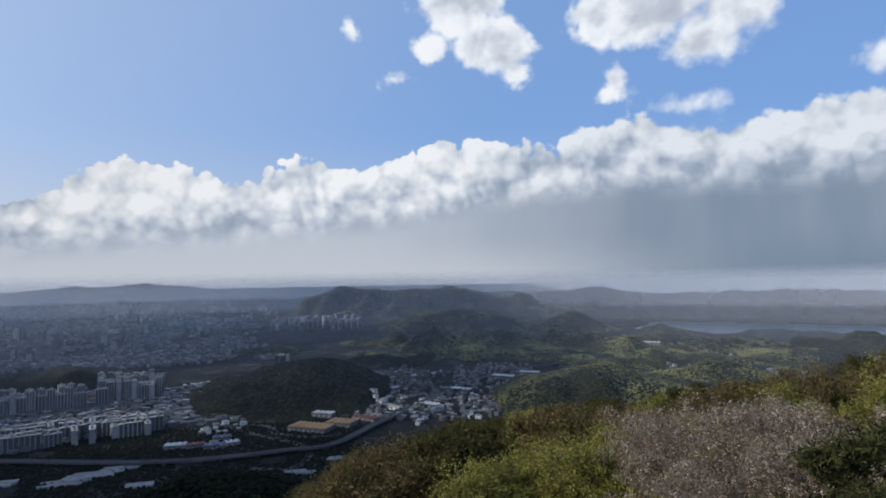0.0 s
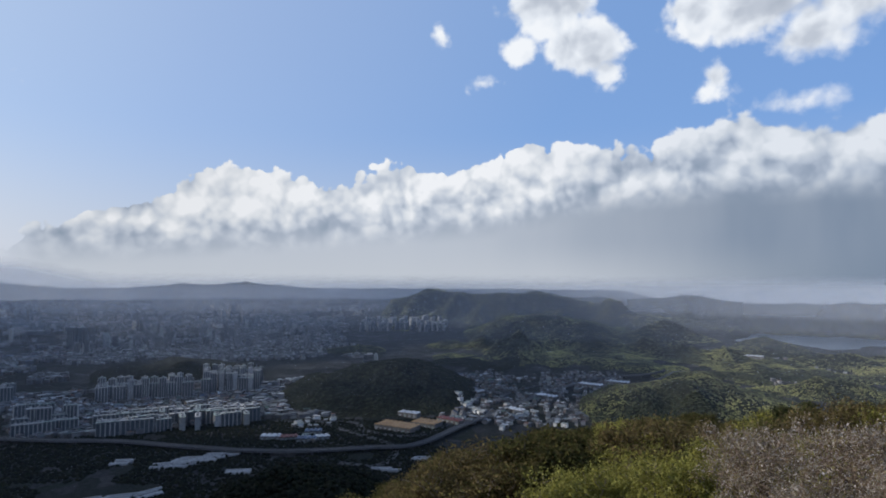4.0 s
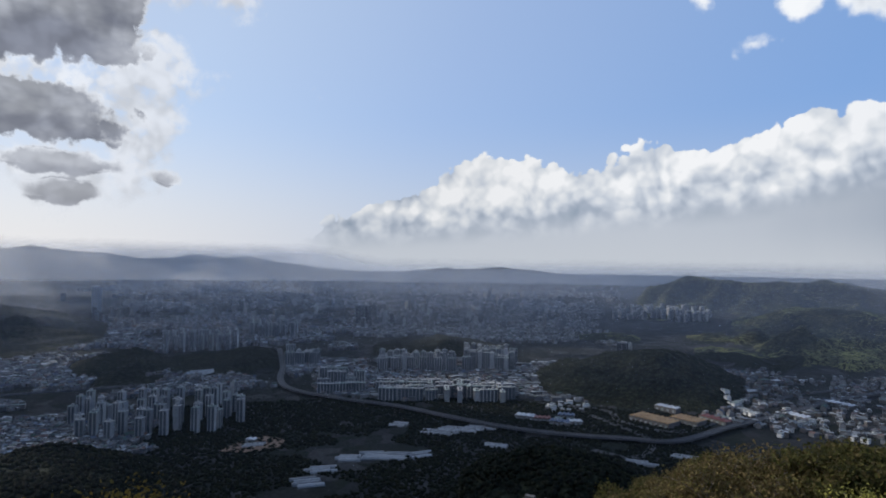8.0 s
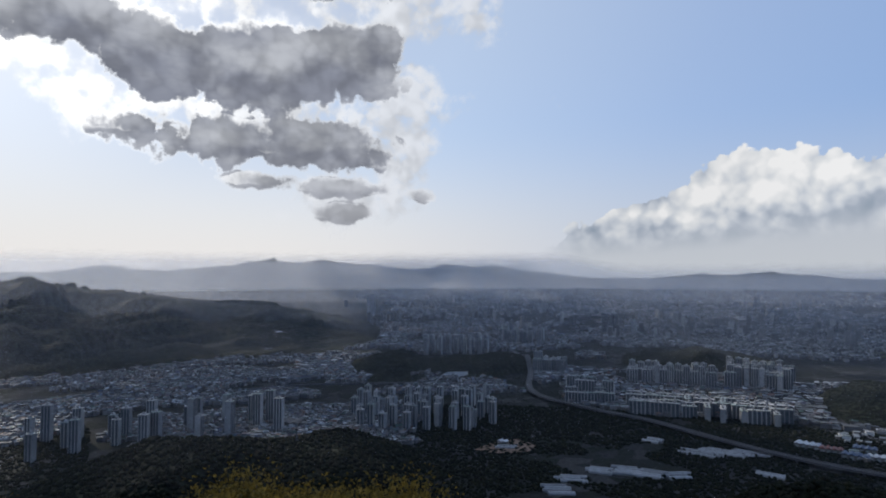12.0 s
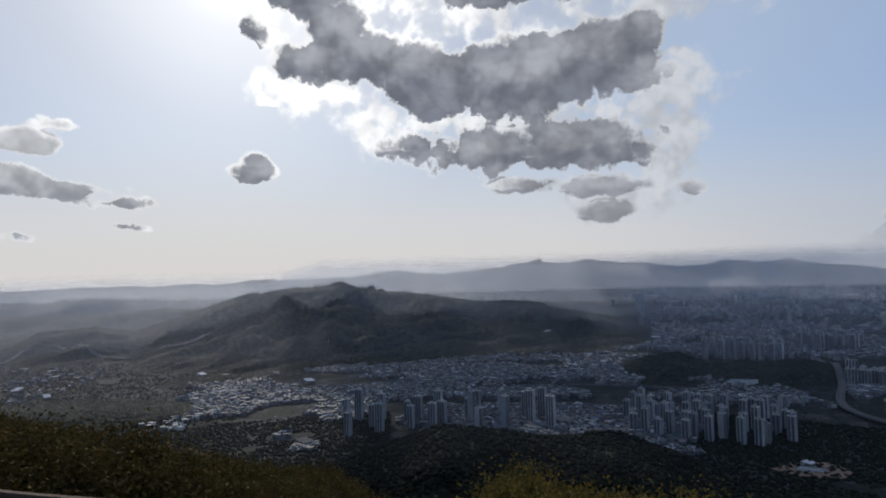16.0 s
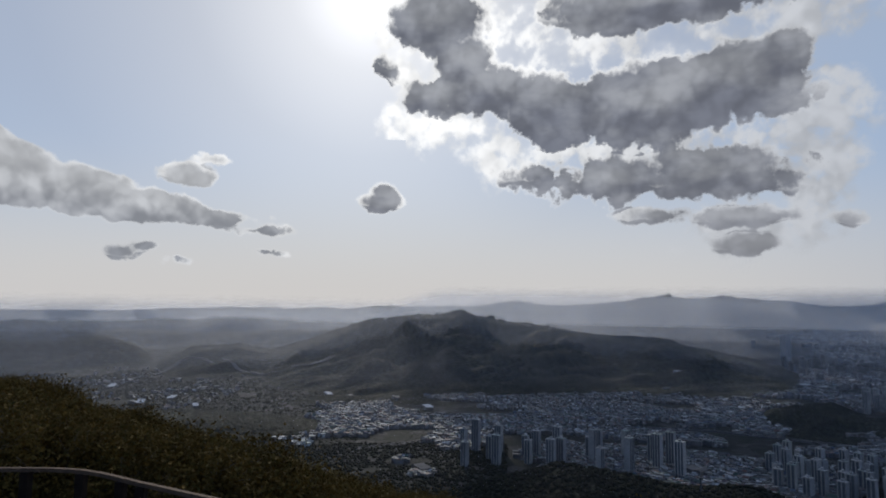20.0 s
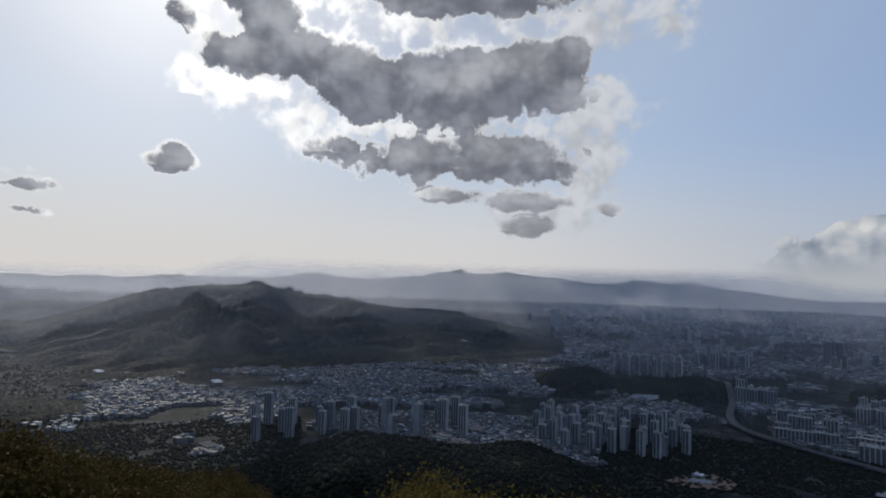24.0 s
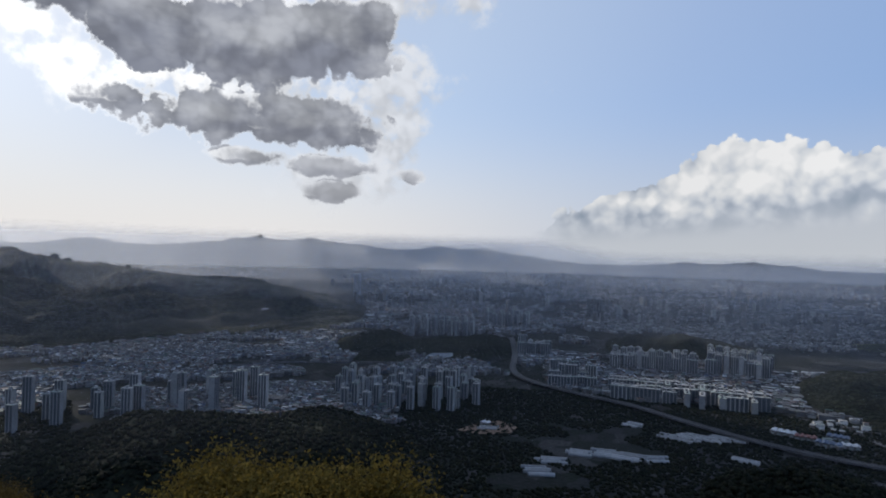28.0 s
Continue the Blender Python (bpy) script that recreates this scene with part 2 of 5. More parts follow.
white_d = g.math("ADD", blobs(warped, WHITE), g.math("ADD", g.math("MULTIPLY", g.math("SUBTRACT", heap, 0.64), 2.4), g.math("MULTIPLY", g.math("SUBTRACT", puff_fine, 0.5), 2.0)))
white_cover = g.smooth(white_d, -0.3, g.smooth(AZ, -16.0, -24.0, 0.8, 1.5), 0.0, 0.97)
white_lit = g.math("ADD", g.math("MULTIPLY", relief, 0.75), g.smooth(g.math("ADD", white_d, g.math("MULTIPLY", relief, -2.0)), 0.0, 3.0, 0.88, 0.42), clamp=True)
white_colour = g.ramp(white_lit, [(0.0, (0.40, 0.44, 0.50)), (0.45, (0.58, 0.61, 0.66)), (0.8, (0.86, 0.88, 0.90)), (1.0, (0.97, 0.97, 0.96))])

# clear sky: pale towards the horizon, glaring round the sun
nishita = g.tree.nodes.new("ShaderNodeTexSky")
nishita.sky_type, nishita.sun_disc = "NISHITA", False
nishita.sun_elevation, nishita.sun_rotation = radians(SUN_EL), radians(-SUN_AZ)
nishita.altitude, nishita.air_density, nishita.dust_density, nishita.ozone_density = 300, 1.0, 0.6, 1.5
glow = g.ramp(g.math("DIVIDE", to_sun, 150.0), [(0.0, (1.9, 1.85, 1.8)), (0.045, (1.15, 1.13, 1.10)), (0.10, (0.82, 0.83, 0.85)), (0.18, (0.62, 0.67, 0.76)), (0.28, (0.58, 0.68, 0.83)), (0.42, (0.42, 0.545, 0.79)), (0.62, (0.25, 0.415, 0.745)), (1.0, (0.16, 0.32, 0.66))])
clear = g.mix(0.75, g.vec("MULTIPLY", nishita.outputs[0], (0.11, 0.125, 0.145)), glow)
horizon_colour = g.mix(g.smooth(AZ, 25.0, 75.0), (0.56, 0.60, 0.68), (0.86, 0.825, 0.80))
clear = g.mix(g.smooth(EL, 15.0, 0.5, 0.0, 0.92), clear, horizon_colour)
sky = g.mix(white_cover, clear, white_colour)
sky = g.mix(bank, sky, bank_colour)
below = g.mix(g.smooth(EL, -0.5, -6.0), sky, (0.10, 0.11, 0.12))
bg = g.node("ShaderNodeBackground", Color=below, Strength=1.0)
wt.links.new(bg.outputs[0], g.node("ShaderNodeOutputWorld").inputs[0])

# the cloud before the sun hangs in the sky as a thin shell, and shades the land under it
cloud_mat = bpy.data.materials.new("sunlit_vapour")
cloud_mat.use_nodes = True
cloud_mat.node_tree.nodes.clear()
cloud_mat.cycles.emission_sampling = "NONE"
g = Graph(cloud_mat.node_tree)
eye = (0.0, 0.0, PLAIN_TO_EYE)
way = g.vec("NORMALIZE", g.vec("SUBTRACT", g.node("ShaderNodeNewGeometry").outputs["Position"], eye))
cover, tone = sun_cloud(way)
shell = g.node("ShaderNodeMixShader", Fac=cover, i1=g.node("ShaderNodeBsdfTransparent").outputs[0], i2=g.node("ShaderNodeEmission", Color=tone, Strength=1.0).outputs[0])
cloud_mat.node_tree.links.new(shell.outputs[0], g.node("ShaderNodeOutputMaterial").inputs[0])
SHELL = 4850.0


def sky_shell(name, label, az0, az1, el0, el1, spare=None):
    """A piece of the sky's vault that carries a cloud, less the corner of another cloud."""
    me = bpy.data.meshes.new(name)
    n, m = int((az1 - az0) / 2) + 1, int((el1 - el0) / 2) + 1
    verts = []
    for j in range(m):
        e = radians(el0 + (el1 - el0) * j / (m - 1))
        for i in range(n):
            p = polar(az0 + (az1 - az0) * i / (n - 1), SHELL * math.cos(e))
            verts.append((p.x, p.y, PLAIN_TO_EYE + SHELL * math.sin(e)))
    quads = [(j * n + i, j * n + i + 1, (j + 1) * n + i + 1, (j + 1) * n + i) for j in range(m - 1) for i in range(n - 1)
             if not (spare and az0 + (az1 - az0) * (i + 0.5) / (n - 1) > spare[0] and el0 + (el1 - el0) * (j + 0.5) / (m - 1) < spare[1])]
    me.from_pydata(verts, [], quads)
    me.polygons.foreach_set("use_smooth", np.ones(len(me.polygons), bool))
    me.materials.append(cloud_mat)
    tagged(new(name, me), label, "cloud", kind="structure")


sky_shell("back_lit_cloud", "large ragged grey cloud with glaring silver edges before the sun", 44, 106, 3, 28.7, (95, 15))
sky_shell("small_cloud", "small grey cloud with a bright rim below the sun", 95.5, 101.5, 7.5, 13.5)
sky_shell("long_cloud", "long pale grey cloud tapering over the western hills", 105, 142, 2.5, 15)

sun = new("sun", bpy.data.lights.new("sun", "SUN"))
sun.data.energy, sun.data.angle, sun.data.color = 3.9, radians(0.6), (1.0, 0.92, 0.80)
sun.matrix_world = look(sun_way * 100, (0, 0, 0))

# ---- materials ----
def material(name, rough=0.8, metallic=0.0, spec=0.3):
    m = bpy.data.materials.new(name)
    m.use_nodes = True
    b = m.node_tree.nodes["Principled BSDF"]
    b.inputs["Roughness"].default_value = rough
    b.inputs["Metallic"].default_value = metallic
    b.inputs["Specular IOR Level"].default_value = spec
    return m, Graph(m.node_tree), b


def bump(gr, b, height, strength=0.5, distance=0.1):
    n = gr.node("ShaderNodeBump", Strength=strength, Distance=distance, Height=height)
    gr.put(b, "Normal", n.outputs[0])


def worn(name, colours, scale, rough=0.8, metallic=0.0, spec=0.3, grain=8.0, depth=0.02, per="island"):
    """A surface whose tone varies from piece to piece, with blotches of `scale` per metre and a finer grain."""
    m, gr, b = material(name, rough, metallic, spec)
    geo = gr.node("ShaderNodeNewGeometry")
    pick = geo.outputs["Random Per Island"] if per == "island" else gr.node("ShaderNodeObjectInfo").outputs["Random"]
    n = len(colours)
    tone = gr.ramp(pick, [((i + 0.5) / n, c) for i, c in enumerate(colours)])
    pos = geo.outputs["Position"]
    big, fine = gr.noise(pos, scale, 4.0), gr.noise(pos, scale * grain, 3.0)
    dirt = gr.math("ADD", gr.math("MULTIPLY", big, 0.5), gr.math("MULTIPLY", fine, 0.3))
    dark = gr.smooth(dirt, 0.25, 0.6, 0.68, 1.12)
    gr.put(b, "Base Color", gr.vec("MULTIPLY", tone, dark))
    gr.put(b, "Roughness", gr.smooth(fine, 0.2, 0.8, max(0.05, rough - 0.12), min(1, rough + 0.12)))
    bump(gr, b, fine, 0.4, depth)
    return m


# ---- the lie of the land ----
def lattice(ix, iy, seed):
    h = (ix.astype(np.int64) * 374761393 + iy.astype(np.int64) * 668265263 + seed * 974711) & 0x7FFFFFFF
    h = ((h ^ (h >> 13)) * 1274126177) & 0x7FFFFFFF
    return ((h ^ (h >> 16)) & 0xFFFFFF) / 16777215.0


def value_noise(x, y, seed=0):
    ix, iy = np.floor(x), np.floor(y)
    fx, fy = x - ix, y - iy
    fx, fy = fx * fx * (3 - 2 * fx), fy * fy * (3 - 2 * fy)
    a, b = lattice(ix, iy, seed), lattice(ix + 1, iy, seed)
    c, d = lattice(ix, iy + 1, seed), lattice(ix + 1, iy + 1, seed)
    return (a + (b - a) * fx) * (1 - fy) + (c + (d - c) * fx) * fy


def fractal(x, y, size, octaves=4, seed=0, ridged=False):
    total, amp, norm = 0.0, 1.0, 0.0
    for o in range(octaves):
        v = value_noise(x / size, y / size, seed + o)
        total = total + amp * (1 - abs(2 * v - 1) if ridged else v)
        norm += amp
        amp, size = amp * 0.5, size * 0.5
    return total / norm


# crests: distance, half width towards the viewpoint and away from it (m), then bearing and height as seen from the viewpoint (degrees)
RIDGES = [
    # long mountain beyond the town
    (2500, 430, 300, [(59, -6.4), (63, -4.85), (66.2, -3.95), (70.7, -2.9), (75.5, -2.75), (80.6, -1.95), (85.9, -1.35), (88.5, -0.95), (90.5, -0.5), (91.6, -0.8), (96.7, -0.95), (99.9, -1.8), (104, -3.1), (109, -4.8)]),
    # far ranges
    (4600, 170, 170, [(40, -0.7), (43, -0.3), (46.3, 0.15), (48.5, 0.35), (50.4, 0.78), (52.5, 0.45), (55.2, 0.78), (57, 0.5), (59.9, 0.44), (63, 0.9), (66, 1.12), (69, 1.1), (71.6, 1.36), (74, 1.05), (78, 0.3), (82, 0.35), (85.9, 0.5), (90, 0.15)]),
    (4600, 170, 170, [(88, 0.3), (90, 0.15), (96.7, 0), (102, -0.2), (112, -0.3), (121, -0.6), (130, -0.6), (148, -0.5)]),
    (4330, 140, 140, [(50, -1.7), (54, -1.4), (58, -1.25), (66, -1.5), (75.5, -1.35), (81, -1.55), (88, -2.0), (94, -2.6)]),
    (4700, 140, 140, [(9, -1.6), (14, -1.4), (18, -0.9), (22, -0.35), (27, 0.05), (32, -0.2), (36.7, -0.5), (42, -0.6), (46, -0.9)]),
    (3800, 260, 200, [(94, -1.9), (98, -1.7), (104, -1.5), (110, -1.3), (118, -1.5), (128, -1.35), (148, -1.3)]),
    (3300, 200, 160, [(99, -2.9), (103, -2.3), (109, -2.25), (115, -2.5), (120, -2.2), (127, -2.3), (146, -2.2)]),
    # hills of the western valley
    (2900, 260, 220, [(116.5, -5.2), (119.5, -3.3), (121.5, -2.65), (123, -2.6), (125, -3.1), (128.6, -2.85), (146, -2.8)]),
    (2550, 260, 200, [(118, -5.3), (114.8, -3.8), (111, -3.6), (107, -4.4), (102, -5.0)][::-1]),
    (1280, 170, 150, [(95, -13.0), (99, -11.6), (104, -10.6), (110, -9.9), (118, -9.2), (126, -8.6), (136, -8.0)]),
    # wooded hills inside the town
    (1600, 200, 110, [(44.6, -9.4), (46.7, -7.95), (49.7, -7.6), (53, -7.95), (56.8, -8.3), (59.4, -7.1), (61.9, -7.6), (65, -8.9), (67, -9.8)]),
    (1760, 140, 120, [(23.5, -8.4), (26, -7.4), (28, -7.1), (32.4, -6.4), (34, -6.6), (37.2, -7.0), (40, -8.4)]),
    (1390, 190, 150, [(1.5, -12.2), (4.5, -10.4), (7.4, -8.4), (9.5, -7.55), (11.6, -7.1), (15.2, -7.3), (19.1, -8.35), (24, -9.9)]),
    (2200, 100, 100, [(13, -6.3), (16.2, -5.75), (20.1, -6.3), (24.7, -7.0), (27, -7.6)]),
    (2900, 140, 120, [(5.5, -5.2), (7, -4.8), (10, -4.4), (13.1, -4.05), (16, -4.9)]),
]
RIDGES += [
    # green ridge to the north, and the hills before the reservoir
    (3900, 280, 220, [(-50, -1.2), (-34, -1.35), (-26, -1.45), (-19.1, -1.6), (-16.5, -1.3), (-14.1, -0.8), (-11.5, -1.2), (-8.9, -1.5), (-4.6, -1.3), (-1.9, -0.9), (1.5, -1.1)]),
    (3450, 200, 200, [(-16, -3.6), (-10, -2.6), (-5, -1.6), (-1.9, -0.8), (1.5, -0.95), (4.6, -1.05), (6.5, -0.85), (8.8, -0.5), (10.2, -0.75), (12, -1.35), (14.5, -2.2)]),
    (2750, 380, 260, [(-15, -6.3), (-11.4, -5.2), (-6.2, -3.6), (-3, -3.0), (-0.8, -2.8), (2.5, -3.2), (5, -4.2), (7.9, -5.4), (9.5, -6.2)]),
    (1250, 170, 140, [(-29, -11.5), (-24, -10.4), (-20, -9.3), (-17, -8.4), (-14.2, -7.9), (-11.3, -8.6), (-7.9, -9.3), (-4, -11.2), (0, -13.2)]),
    (2050, 140, 120, [(-27, -7.8), (-23.2, -6.6), (-20.4, -5.95), (-17, -7.3)]),
    (2650, 110, 130, [(-50, -4.2), (-38, -4.6), (-33, -5.3), (-29, -5.6)]),
    (1850, 120, 90, [(-40, -6.7), (-33, -7.0), (-28, -7.5), (-24, -8.4)]),
    # dark wooded spurs under the viewpoint
    (730, 170, 95, [(54, -20.5), (57.8, -17.9), (60.1, -16.5), (65.5, -15.15), (71.7, -14.8), (76.7, -14.15), (81.3, -13.75), (84.4, -14.6), (87.3, -15.6), (92, -17.2)]),
    (600, 110, 90, [(13, -19), (15, -18), (19, -16.6), (23, -16.1), (27, -17.4), (31, -19.5)]),
]
# lone knolls: bearing, height as seen, distance, half width across and along the line of sight (m)
KNOLLS = [(98.5, -5.2, 1950, 130, 210), (94.5, -5.6, 1900, 70, 200), (91.5, -4.9, 2000, 90, 230), (87.5, -5.6, 1950, 70, 210), (84.5, -5.2, 2000, 90, 210), (80.5, -5.9, 1950, 110, 160),
          (76, -6.2, 2050, 110, 120), (101.8, -8.3, 1600, 130, 70), (96, -8.5, 1570, 130, 70), (91, -8.8, 1530, 90, 60), (87, -9.1, 1490, 70, 50), (104, -6.0, 2000, 120, 180),
          (1, -5.0, 2100, 90, 220), (-3, -5.8, 2050, 70, 200), (-7, -6.1, 2000, 110, 180), (6.5, -6.4, 1950, 80, 150), (-11, -7.2, 1850, 120, 120), (4, -7.6, 1750, 70, 90)]
# hills of the north-eastern valley
KNOLLS += [(-5, -4.6, 2350, 150, 150), (-9, -4.9, 2300, 120, 130), (-13, -5.2, 2250, 160, 140), (-17, -5.6, 2100, 130, 110), (-22, -5.9, 1900, 140, 110), (-26, -5.4, 2200, 160, 130),
           (-30, -5.8, 2000, 150, 120), (-12, -3.9, 2750, 150, 140), (-20, -4.7, 2450, 150, 110), (-16, -7.0, 1720, 120, 90), (-24, -7.6, 1600, 130, 90), (-34, -4.6, 2300, 180, 120),
           (2, -4.2, 2500, 120, 130), (6, -4.7, 2350, 110, 120), (-8, -2.6, 3300, 150, 140), (-15, -2.5, 3500, 130, 130)]
# fall of the viewpoint's own slope with the bearing (degrees)
SLOPE_AZ = [-180, -120, -75, -55, -36, -29, -21, -11, 0, 8, 13, 30, 60, 85, 95, 102, 107, 112, 117, 121, 125, 129, 140, 160, 180]
SLOPE = [12, 8, 4.0, 4.6, 6.8, 9.0, 11.2, 13, 15, 17, 20, 27, 27, 22, 18.2, 17, 15.8, 13.6, 11.8, 10.3, 9.0, 7.2, 5, 7, 12]


def plain(az, r):
    s = np.clip((r - 2400) / 2450, 0, 1.2) ** 1.3
    return 190 * s * np.clip((az + 20) / 12, 0, 1)


def wooded(az, r, x, y):
    """Height of the hills over the plain."""
    total = 0.0
    wx, wy = x + 120 * (fractal(x, y, 300, 2, 41) - 0.5), y + 120 * (fractal(x, y, 300, 2, 43) - 0.5)
    cut = 0.65 * fractal(np.radians(az) * r + 60 * (fractal(x, y, 260, 2, 41) - 0.5), r * 0.42, 120, 2, 5, True) + 0.35 * fractal(wx, wy, 160, 4, 8, True)
    cut = np.clip((cut - 0.55) * 2.0 + 0.55, 0, 1.15)
    worn_face = 0.12 + 1.15 * cut
    crest_wobble = 0.945 + 0.11 * fractal(x, y, 120, 3, 17)
    for d, near, far, line in RIDGES:
        A, E = [p[0] for p in line], [p[1] for p in line]
        el = np.interp(az, A, E)
        if d > 3000:
            el = el + 0.42 * (fractal(az + d, az * 0 + 7.5, 2.6, 4, 51) - 0.5)
        end = np.clip((az - A[0]) / 1.4, 0, 1) * np.clip((A[-1] - az) / 1.4, 0, 1)
        end = end * end * (3 - 2 * end)
        top = np.maximum(PLAIN_TO_EYE + d * np.tan(np.radians(el)) - plain(az, np.full_like(az, float(d))), 2.0) * end
        off = (r - d + 60 * (fractal(x, y, 400, 2, 31) - 0.5)) / np.where(r < d, near, far)
        q = np.exp(-(off / 0.45) ** 2)
        total = total + (top * np.exp(-off ** 2) * (worn_face * (1 - q) + crest_wobble * q)) ** 5
    spurs = fractal(np.radians(az) * r + 50 * (fractal(x, y, 200, 2, 47) - 0.5), r * 0.3, 76, 2, 15, True)
    for a, el, d, wt, wr in KNOLLS:
        top = PLAIN_TO_EYE + d * math.tan(radians(el))
        off = ((np.radians(az - a) * d) / wt) ** 2 + ((r - d) / wr) ** 2
        total = total + (top * np.exp(-off) * (0.2 + 1.1 * cut)) ** 5
    high = total ** 0.2 - 4
    return high - 44 * np.clip((high - 20) / 50, 0, 1) * np.clip((r - 1500) / 300, 0, 1) * np.clip((2460 - r) / 200, 0, 1) * np.clip(1.15 - 1.5 * spurs, 0, 1)


def own_slope(az, r):
    s = np.tan(np.radians(np.interp(az, SLOPE_AZ, SLOPE)))
    edge = 110.0
    z = np.where(r < edge, -r * s, -edge * s - (r - edge) * np.maximum(s, 0.58))
    return PLAIN_TO_EYE - 2.2 + z


def ground(x, y):
    x, y = np.asarray(x, float), np.asarray(y, float)
    r, az = np.hypot(x, y), np.degrees(np.arctan2(-x, y))
    flat = plain(az, r) + 2.5 * (fractal(x, y, 300, 3, 9) - 0.5)
    hills = np.maximum(wooded(az, r, x, y), 0)
    lake = np.clip((-18 - az + 9 * (fractal(x, y, 420, 3, 23) - 0.5)) / 1.5, 0, 1) * np.clip((az + 70) / 10, 0, 1) * np.clip((r - 2850 - 700 * (fractal(x, y, 200, 3, 21) - .5) - 12 * np.maximum(0, -22 - az)) / 60, 0, 1) * (r < 4350)
    z = flat + hills - lake * 8 * (hills < 12)
    own = own_slope(az, r) + (fractal(x, y, 60, 4, 3) - 0.5) * np.clip(r / 40, 0, 1) * np.clip(r / 12, 1.5, 9)
    k = 18.0 * np.clip((r - 150) / 200, 0.01, 1)
    blend = np.clip(0.5 + (own - z) / (2 * k), 0, 1)
    return z + (own - z) * blend + k * blend * (1 - blend), np.maximum(hills, np.where(own > flat + 2, 20.0, 0.0))


LAND_AZ = np.concatenate([np.arange(-48, 140, 0.3), np.arange(140, 312, 3.0)])
LAND_R = np.concatenate([[1.0], np.geomspace(2.5, 600, 70), np.geomspace(608, 4960, 260)])
GRID_A, GRID_R = np.meshgrid(np.radians(LAND_AZ), LAND_R)
GRID_Z, GRID_W = ground(-GRID_R * np.sin(GRID_A), GRID_R * np.cos(GRID_A))


def height(x, y, of=None):
    """Height of the land sheet at a place."""
    of = GRID_Z if of is None else of
    r, az = min(max(math.hypot(x, y), 1.0), 4950.0), math.degrees(math.atan2(-x, y))
    az = az if az >= -48 else az + 360
    i = int(np.searchsorted(LAND_R, r, "right")) - 1
    u = (r - LAND_R[i]) / (LAND_R[i + 1] - LAND_R[i])
    j = int(np.searchsorted(LAND_AZ, az, "right")) - 1
    a1 = LAND_AZ[j + 1] if j + 1 < len(LAND_AZ) else 312.0
    v, k = (az - LAND_AZ[j]) / (a1 - LAND_AZ[j]), (j + 1) % len(LAND_AZ)
    return float((of[i, j] * (1 - v) + of[i, k] * v) * (1 - u) + (of[i + 1, j] * (1 - v) + of[i + 1, k] * v) * u)


def link_mesh(name, verts, faces, mats, index=None, smooth=False):
    me = bpy.data.meshes.new(name)
    me.from_pydata(verts, [], faces)
    for m in mats:
        me.materials.append(m)
    if index is not None:
        me.polygons.foreach_set("material_index", np.asarray(index, np.int32))
    if smooth:
        me.polygons.foreach_set("use_smooth", np.ones(len(me.polygons), bool))
    me.update()
    return new(name, me)


def build_land():
    A, X, Y, Z, W = GRID_A, -GRID_R * np.sin(GRID_A), GRID_R * np.cos(GRID_A), GRID_Z, GRID_W
    n, m = A.shape
    verts = np.stack([X.ravel(), Y.ravel(), Z.ravel()], 1)
    i = np.arange(n - 1)[:, None] * m
    j = np.arange(m)[None, :]
    j2 = (j + 1) % m
    faces = np.stack([i + j, i + m + j, i + m + j2, i + j2], -1).reshape(-1, 4)
    verts = np.vstack([verts, [[0, 0, float(Z[0].mean())]]])
    me = bpy.data.meshes.new("ground")
    me.from_pydata(verts.tolist(), [], faces.tolist() + [[n * m, a, (a + 1) % m] for a in range(m)])
    me.polygons.foreach_set("use_smooth", np.ones(len(me.polygons), bool))
    att = me.attributes.new("woods", "FLOAT", "POINT")
    att.data.foreach_set("value", np.append(np.clip((W.ravel() - 2.5) / 5, 0, 1), 1.0).astype(np.float32))
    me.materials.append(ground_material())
    me.update()
    return tagged(new("ground", me), "wooded hills round a plain of fields, streets and bare yards", "ground", kind="structure")


